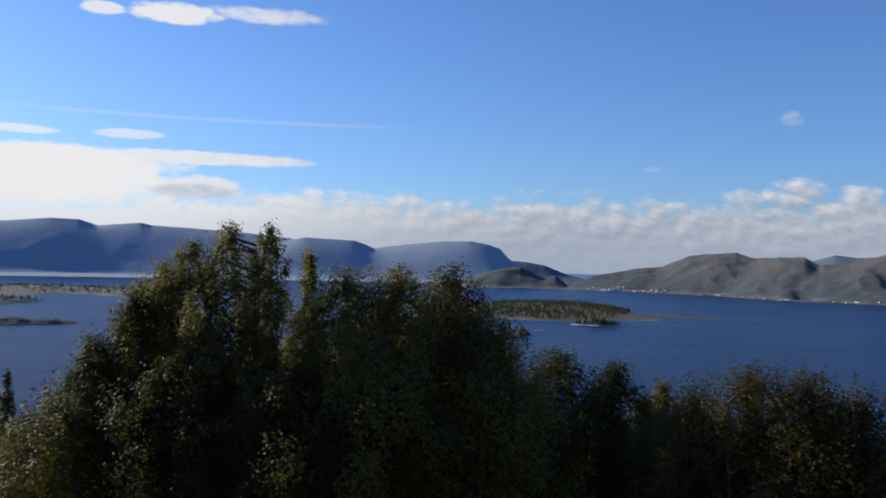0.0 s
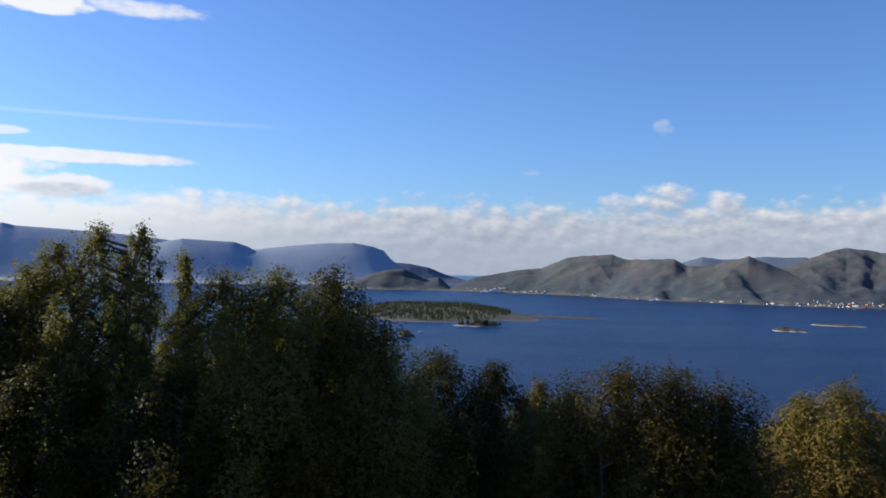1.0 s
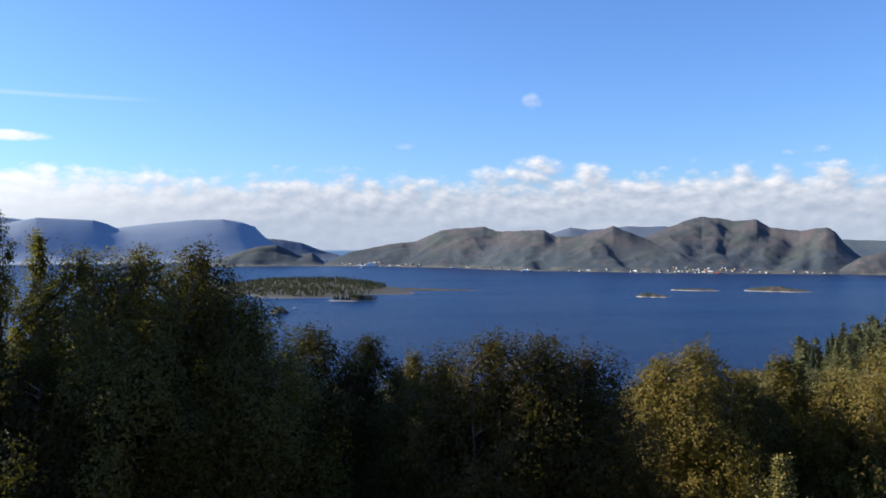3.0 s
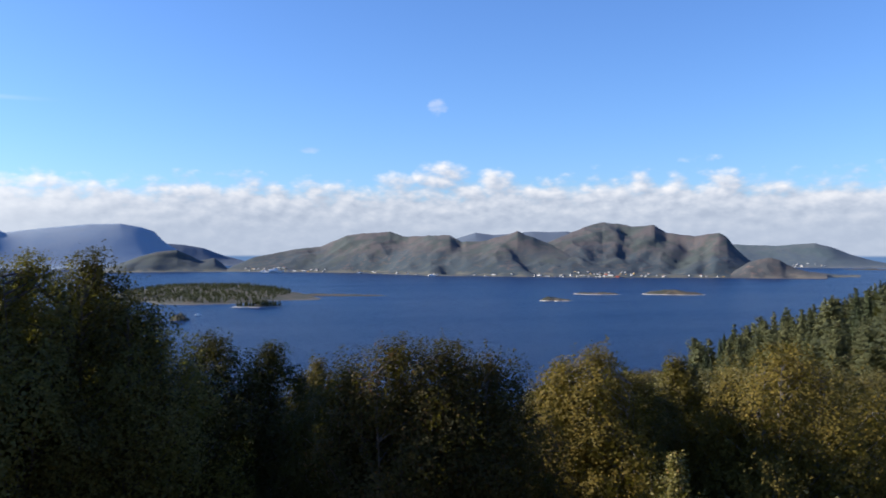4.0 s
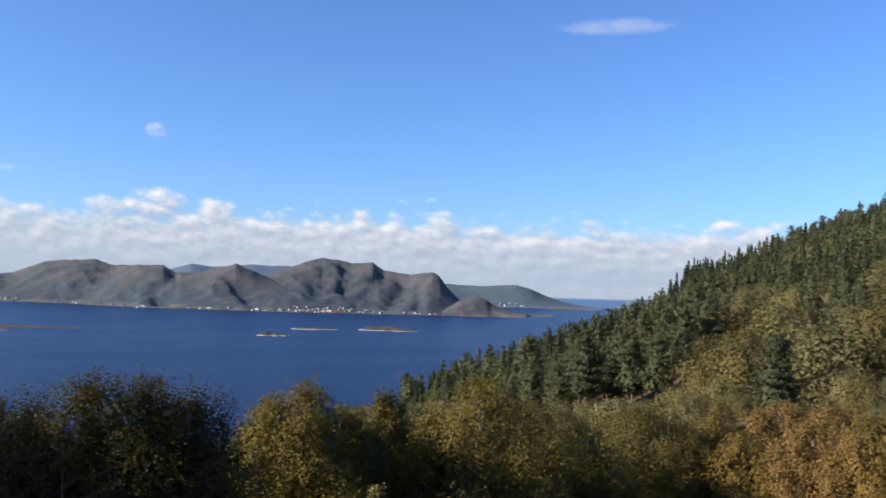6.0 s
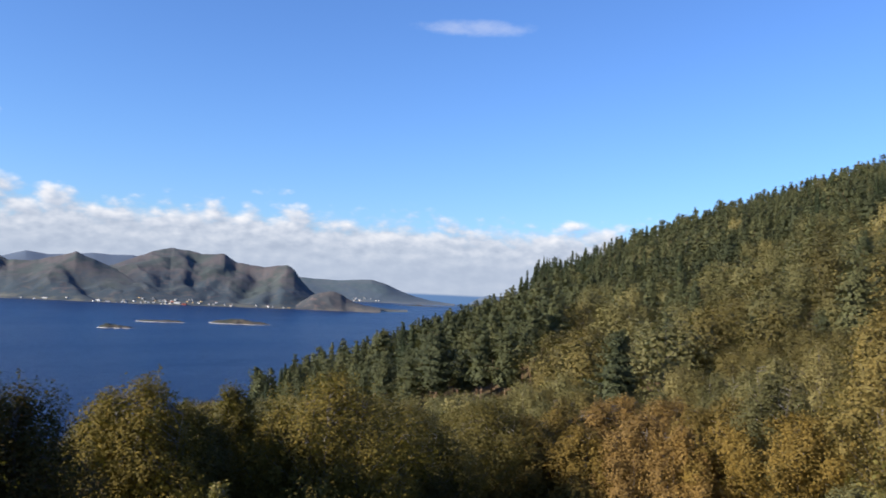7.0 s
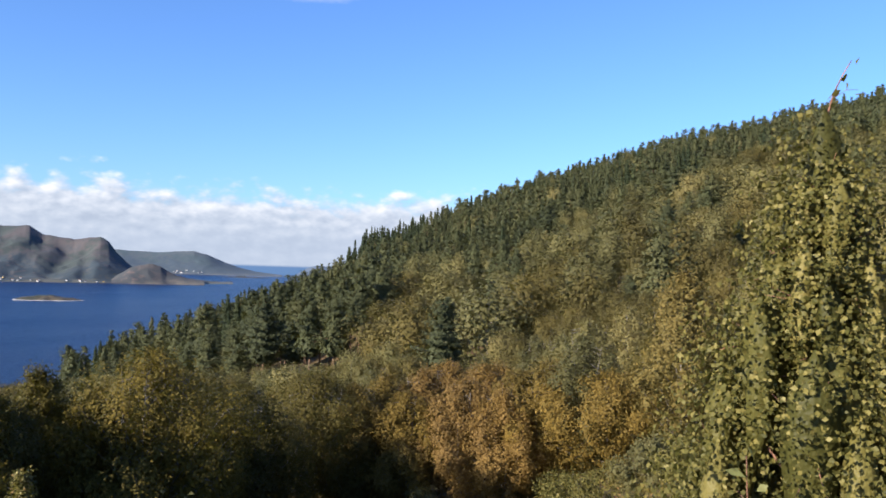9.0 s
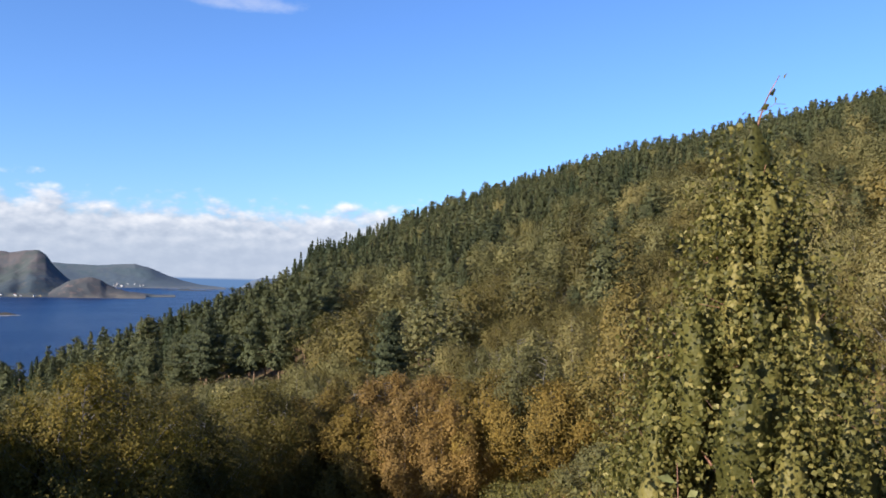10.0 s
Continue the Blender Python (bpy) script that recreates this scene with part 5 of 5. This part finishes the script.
def close_birch():
    """The young birch that the view ends on, its leader above the skyline."""
    g = np.random.default_rng(8)
    r = 4.7
    h = height_to(83.5, r, 11.0)
    more = dict(profile=([0, 0.1, 0.3, 0.6, 0.85, 1], [0.7, 1.0, 1.0, 0.72, 0.36, 0.08]), low=0.02, sides=5, lobe=0.36, tall=1.5, amp=0.5, core=0.3, shell=(0.35, 1.3), loose=0.7, slim=0.8, tuft=4)
    parts = leafy(g, h, 2.1, 52, 46000, 0.025, **more)
    plant("birch", wood_of(parts, BARK_RED, LEAF_BUSH), stand(83.5, r), "young birch with reddish stem and pale autumn leaves", "tree")
    # the bare leader with its last leaves, bent by the wind
    t = np.linspace(0, 1, 7)
    tip = np.stack([0.05 * t ** 2, -0.10 * t ** 2 * np.sign(1), h * 0.96 + 0.36 * t], 1)
    side = np.stack([tip[3], tip[3] + [-0.05, -0.06, 0.03], tip[3] + [-0.08, -0.11, 0.02]])
    p = np.concatenate([tip[2:] + g.normal(size=(5, 3)) * 0.015, side[1:] + g.normal(size=(2, 3)) * 0.01])
    lv = leaves(p, 0.042, g, g.normal(size=p.shape), slim=0.8)
    twig = new("birch")
    twig.matrix_world = stand(83.5, r)
    child("stem", mesh_arrays("stem", *tubes([(tip, 0.006 * (1 - 0.7 * t), 4), (side, np.array([0.002, 0.0015, 0.001]), 3)]), BARK_RED, True), twig)
    for k in range(len(p)):
        child("leaf", mesh_arrays("leaf", lv[0][4 * k:4 * k + 4], lv[1][:1], LEAF_BUSH), twig)
    tagged(twig, "bare leading shoot of the young birch with few leaves", "shoot")
    parts = leafy(g, h * 0.72, 1.8, 28, 20000, 0.025, **more)
    plant("birch", wood_of(parts, BARK_RED, LEAF_BUSH), stand(94.5, r + 0.4), "young birch with reddish stem beside its neighbour", "tree")
    parts = leafy(g, h * 0.44, 1.4, 18, 11000, 0.025, **more)
    plant("birch", wood_of(parts, BARK_RED, LEAF_BUSH), stand(75.0, r - 0.2), "low birch sapling with pale autumn leaves", "tree")


def sapling():
    """A thin sapling close by with a few large pale leaves."""
    g = np.random.default_rng(3)
    root = new("sapling")
    root.matrix_world = stand(79.5, 2.7, 1.0, 0.0, 0.02)
    h = height_to(79.5, 2.7, -9.0)
    t = np.linspace(0, 1, 8)
    pts = np.stack([0.05 * np.sin(2.5 * t), 0.06 * t, h * t], 1)
    child("stem", mesh_arrays("stem", *tubes([(pts, 0.004 * (1 - 0.7 * t), 5)]), BARK_RED, True), root)
    for i, f in enumerate((1.0, 0.97, 0.95, 0.92, 0.89, 0.86, 0.84, 0.8, 0.77, 0.73, 0.7, 0.66)):
        p = np.array([np.interp(f, t, pts[:, k]) for k in range(3)]) + np.array([0.035 * math.cos(i * 2.4), 0.035 * math.sin(i * 2.4), 0.01])
        lv = leaves(p[None], 0.05, g, np.array([[-0.7, 0.05, 0.5]]) + g.normal(size=(1, 3)) * 0.45, slim=0.7)
        child("leaf", mesh_arrays("leaf", *lv, LEAF_PALE), root)
    tagged(root, "thin sapling with a few large pale green leaves", "sapling")


LEAF_PALE = leaf_material("leaf_pale", [(0.0, (0.15, 0.155, 0.05)), (1.0, (0.27, 0.25, 0.10))], 0.3, 0.5)
BARK_RED = bark_material("bark_reddish", (0.10, 0.045, 0.03), (0.30, 0.14, 0.08), 14.0)
close_birch()
sapling()

# ------------------------------------------------------------------ houses, boats and woods across the water
def box_bm(bm, x0, x1, y0, y1, z0, z1):
    m = Matrix.Translation(((x0 + x1) / 2, (y0 + y1) / 2, (z0 + z1) / 2)) @ Matrix.Diagonal((x1 - x0, y1 - y0, z1 - z0, 1))
    bmesh.ops.create_cube(bm, size=1.0, matrix=m)


def part(name, bm, mat, parent, label=""):
    me = bpy.data.meshes.new(name)
    bm.to_mesh(me)
    bm.free()
    me.materials.append(mat)
    return child(name, me, parent, label)


def house(length, width, eaves, ridge, wall_mat, roof_mat, label):
    """A timber house with a pitched roof and a chimney."""
    root = new("house")
    a, b = length / 2, width / 2
    bm = bmesh.new()
    low = [bm.verts.new(p) for p in ((-a, -b, -2), (a, -b, -2), (a, b, -2), (-a, b, -2))]
    up = [bm.verts.new(p) for p in ((-a, -b, eaves), (a, -b, eaves), (a, b, eaves), (-a, b, eaves))]
    top = [bm.verts.new(p) for p in ((-a, 0, ridge), (a, 0, ridge))]
    bm.faces.new((low[0], low[1], up[1], up[0]))
    bm.faces.new((low[2], low[3], up[3], up[2]))
    bm.faces.new((low[1], low[2], up[2], top[1], up[1]))
    bm.faces.new((low[3], low[0], up[0], top[0], up[3]))
    part("wall", bm, wall_mat, root)
    bm = bmesh.new()
    over, t = 0.5, 0.25
    s = (ridge - eaves) / b
    for side in (-1, 1):
        p = [(-a - over, side * (b + over), eaves - over * s), (a + over, side * (b + over), eaves - over * s), (a + over, 0, ridge), (-a - over, 0, ridge)]
        v = [bm.verts.new((x, y, z + 0.02)) for x, y, z in p] + [bm.verts.new((x, y, z + t)) for x, y, z in p]
        for f in ((0, 1, 2, 3), (7, 6, 5, 4), (0, 4, 5, 1), (1, 5, 6, 2), (2, 6, 7, 3), (3, 7, 4, 0)):
            bm.faces.new([v[i] for i in f])
    bmesh.ops.recalc_face_normals(bm, faces=bm.faces)
    part("roof", bm, roof_mat, root)
    bm = bmesh.new()
    box_bm(bm, -0.5, 0.5, 0.6, 1.6, ridge - 1.5, ridge + 1.2)
    part("chimney", bm, ROOF_RED, root)
    return tagged(root, label, "house", "houses along the shore")


def height_on(obs, az, dist):
    """The ground under a place on the mountains, from their nearest corner."""
    p = direction(az) * dist
    best = -99.0
    for v in obs:
        d = (v[:, 0] - p.x) ** 2 + (v[:, 1] - p.y) ** 2
        i = int(d.argmin())
        if d[i] < 900:
            best = max(best, float(v[i, 2]))
    return Vector((p.x, p.y, best))


def corners(ob):
    v = np.empty(len(ob.data.vertices) * 3, np.float32)
    ob.data.vertices.foreach_get("co", v)
    return v.reshape(-1, 3)


bpy.context.view_layer.update()
FELLS = [corners(o) for o in scene.objects if o.name.startswith("mountain")]
MODELS = [house(11, 8, 4.6, 8.0, WHITE, ROOF, "white timber house with a dark roof near the shore"),
          house(13, 8, 5.0, 8.6, WHITE, ROOF_RED, "white timber house with a red tile roof near the shore"),
          house(18, 10, 5.0, 9.5, RED, ROOF, "red barn with a dark roof among the fields"),
          house(11, 8, 4.6, 8.0, OCHRE, ROOF, "ochre timber house with a dark roof near the shore"),
          house(26, 12, 6.0, 8.5, WHITE, ROOF, "long white shed by the water")]


def villages():
    g = np.random.default_rng(5)
    spots = []
    for az0, az1, n, d0, d1 in ((9.4, 15.2, 34, 14, 70), (15.2, 22, 8, 8, 40), (22, 30, 9, 8, 40), (30.2, 35.6, 38, 8, 95), (35.4, 41, 12, 8, 50)):
        for _ in range(n):
            az = g.uniform(az0, az1)
            shore = np.interp(az, [7.6, 11.4, 16.8, 21.6, 31, 40, 48.4], [3400, 3300, 3100, 2770, 2640, 2690, 2920])
            spots.append((az, shore + g.uniform(d0, d1)))
    for _ in range(15):
        spots.append((g.uniform(43.8, 46.6), g.uniform(4390, 4440)))
    first = set()
    for az, d in spots:
        k = int(g.choice(5, p=[0.56, 0.20, 0.03, 0.07, 0.14]))
        p = height_on(FELLS, az, d)
        m = pose(p.x, p.y, p.z + 0.4, 0, 0, -az + g.uniform(-60, 60)) @ Matrix.Scale(g.uniform(0.6, 0.82), 4)
        if k not in first:
            first.add(k)
            MODELS[k].matrix_basis = m
        else:
            copy_thing(MODELS[k], m)


villages()


def hull(bm, length, beam, height):
    """A boat's hull with a raked bow."""
    n = 9
    rows = []
    for i in range(n):
        t = i / (n - 1)
        half = beam / 2 * (1 - max(0, (t - 0.55) / 0.45) ** 2.2) + 0.02
        x = (t - 0.5) * length
        rise = height * 0.25 * max(0, (t - 0.5) * 2) ** 2
        rows.append([bm.verts.new(p) for p in ((x - 0.04 * length, -half * 0.6, -0.4), (x, -half, height + rise), (x, half, height + rise), (x - 0.04 * length, half * 0.6, -0.4))])
    for a, b in zip(rows, rows[1:]):
        for i in range(3):
            bm.faces.new((a[i], b[i], b[i + 1], a[i + 1]))
    bm.faces.new(rows[0])
    bmesh.ops.recalc_face_normals(bm, faces=bm.faces)


def ship(az, dist, turn, k, name, label):
    root = new(name)
    bm = bmesh.new()
    hull(bm, 16 * k, 4.5 * k, 1.6 * k)
    part("hull", bm, HULL, root)
    bm = bmesh.new()
    box_bm(bm, -5.5 * k, 3 * k, -1.7 * k, 1.7 * k, 1.5 * k, 3.2 * k)
    box_bm(bm, -1.5 * k, 2 * k, -1.4 * k, 1.4 * k, 3.2 * k, 4.4 * k)
    part("wheelhouse", bm, HULL, root)
    bm = bmesh.new()
    box_bm(bm, -0.2 * k, 0.2 * k, -0.2 * k, 0.2 * k, 4.4 * k, 6.4 * k)
    part("mast", bm, ROOF, root)
    p = direction(az) * dist
    root.matrix_world = pose(p.x, p.y, 0, 0, 0, -az + turn)
    return tagged(root, label, "boat")


ship(11.35, 3215, 4, 4.0, "ferry", "white ferry lying at the quay of the village")
ship(10.6, 3225, -8, 2.0, "boat", "white coaster moored by the shore")
ship(6.45, 1150, 170, 0.55, "boat", "small white motorboat crossing open water")
ship(21.7, 2735, 12, 1.6, "boat", "white fishing boat close to the shore")
ship(16.9, 3060, 5, 1.4, "boat", "white fishing boat close to the shore")


def foam(az, dist, length, width, turn):
    """The boat's broken wake, lying on the water."""
    n = 24
    t = np.linspace(0, 1, n)
    half = width * (0.25 + 0.75 * t) * (0.7 + 0.3 * value_noise(t * 9, t * 0, 3))
    V = np.concatenate([np.stack([t * length, half, 0 * t + 0.12], 1), np.stack([t * length, -half, 0 * t + 0.12], 1)])
    F = np.stack([np.arange(n - 1), np.arange(1, n), np.arange(1, n) + n, np.arange(n - 1) + n], 1)
    ob = new("wake", mesh_arrays("wake", V, F[:, ::-1], HULL))
    p = direction(az) * dist
    ob.matrix_world = pose(p.x, p.y, 0, 0, 0, -az + turn)
    tagged(ob, "white foam of a boat's wake on the water", "wake", kind="structure")


foam(6.7, 1150, 12, 0.6, 2)


TINY_TREE = [leaf_tree(prng, 8.5, 6.0, 8.0, 5, 40, 1.1, lobe=0.32, inner=0.9, tuft=2, limbs=False, sides=3) for _ in range(3)] + [needle_tree(prng, 11, 4.6, 6, 4, 4, 1.4, 0.05, 0.85, -0.25, 0.6, 3)]


def island_woods():
    """Small dark trees on the islands."""
    g = np.random.default_rng(66)
    bpy.context.view_layer.update()
    for i, n, size, leaf in ((10, 1300, 0.85, NEEDLE_SPRUCE), (12, 80, 0.8, NEEDLE_SPRUCE), (6, 160, 0.8, NEEDLE_SPRUCE), (7, 260, 0.85, NEEDLE_SPRUCE), (8, 260, 0.85, NEEDLE_SPRUCE), (9, 120, 0.85, NEEDLE_SPRUCE), (5, 60, 0.35, LEAF_OLIVE), (0, 10, 0.35, LEAF_OLIVE)):
        az, dist, width, depth, height, label, seed, turn, lobes = ISLES[i]
        at, v = isles[i].matrix_world, corners(isles[i])
        pts = []
        for _ in range(n):
            a, q = g.uniform(0, 6.28), math.sqrt(g.uniform(0, 0.97))
            x, y = math.cos(a) * q * width / 2 * 0.95, math.sin(a) * q * depth / 2 * 0.95
            j = int(((v[:, 0] - x) ** 2 + (v[:, 1] - y) ** 2).argmin())
            if v[j, 2] > 0.8:
                pts.append(at @ Vector((x, y, v[j, 2])))
        pts = np.array(pts)
        spread_wood("island_wood", "dark mixed wood growing over the low island", [((0, 9e9), TINY_TREE)], BARK_DARK, leaf, pts, g.uniform(0.65, 1.15, len(pts)) * size, np.full(len(pts), dist), 200 + i)


island_woods()
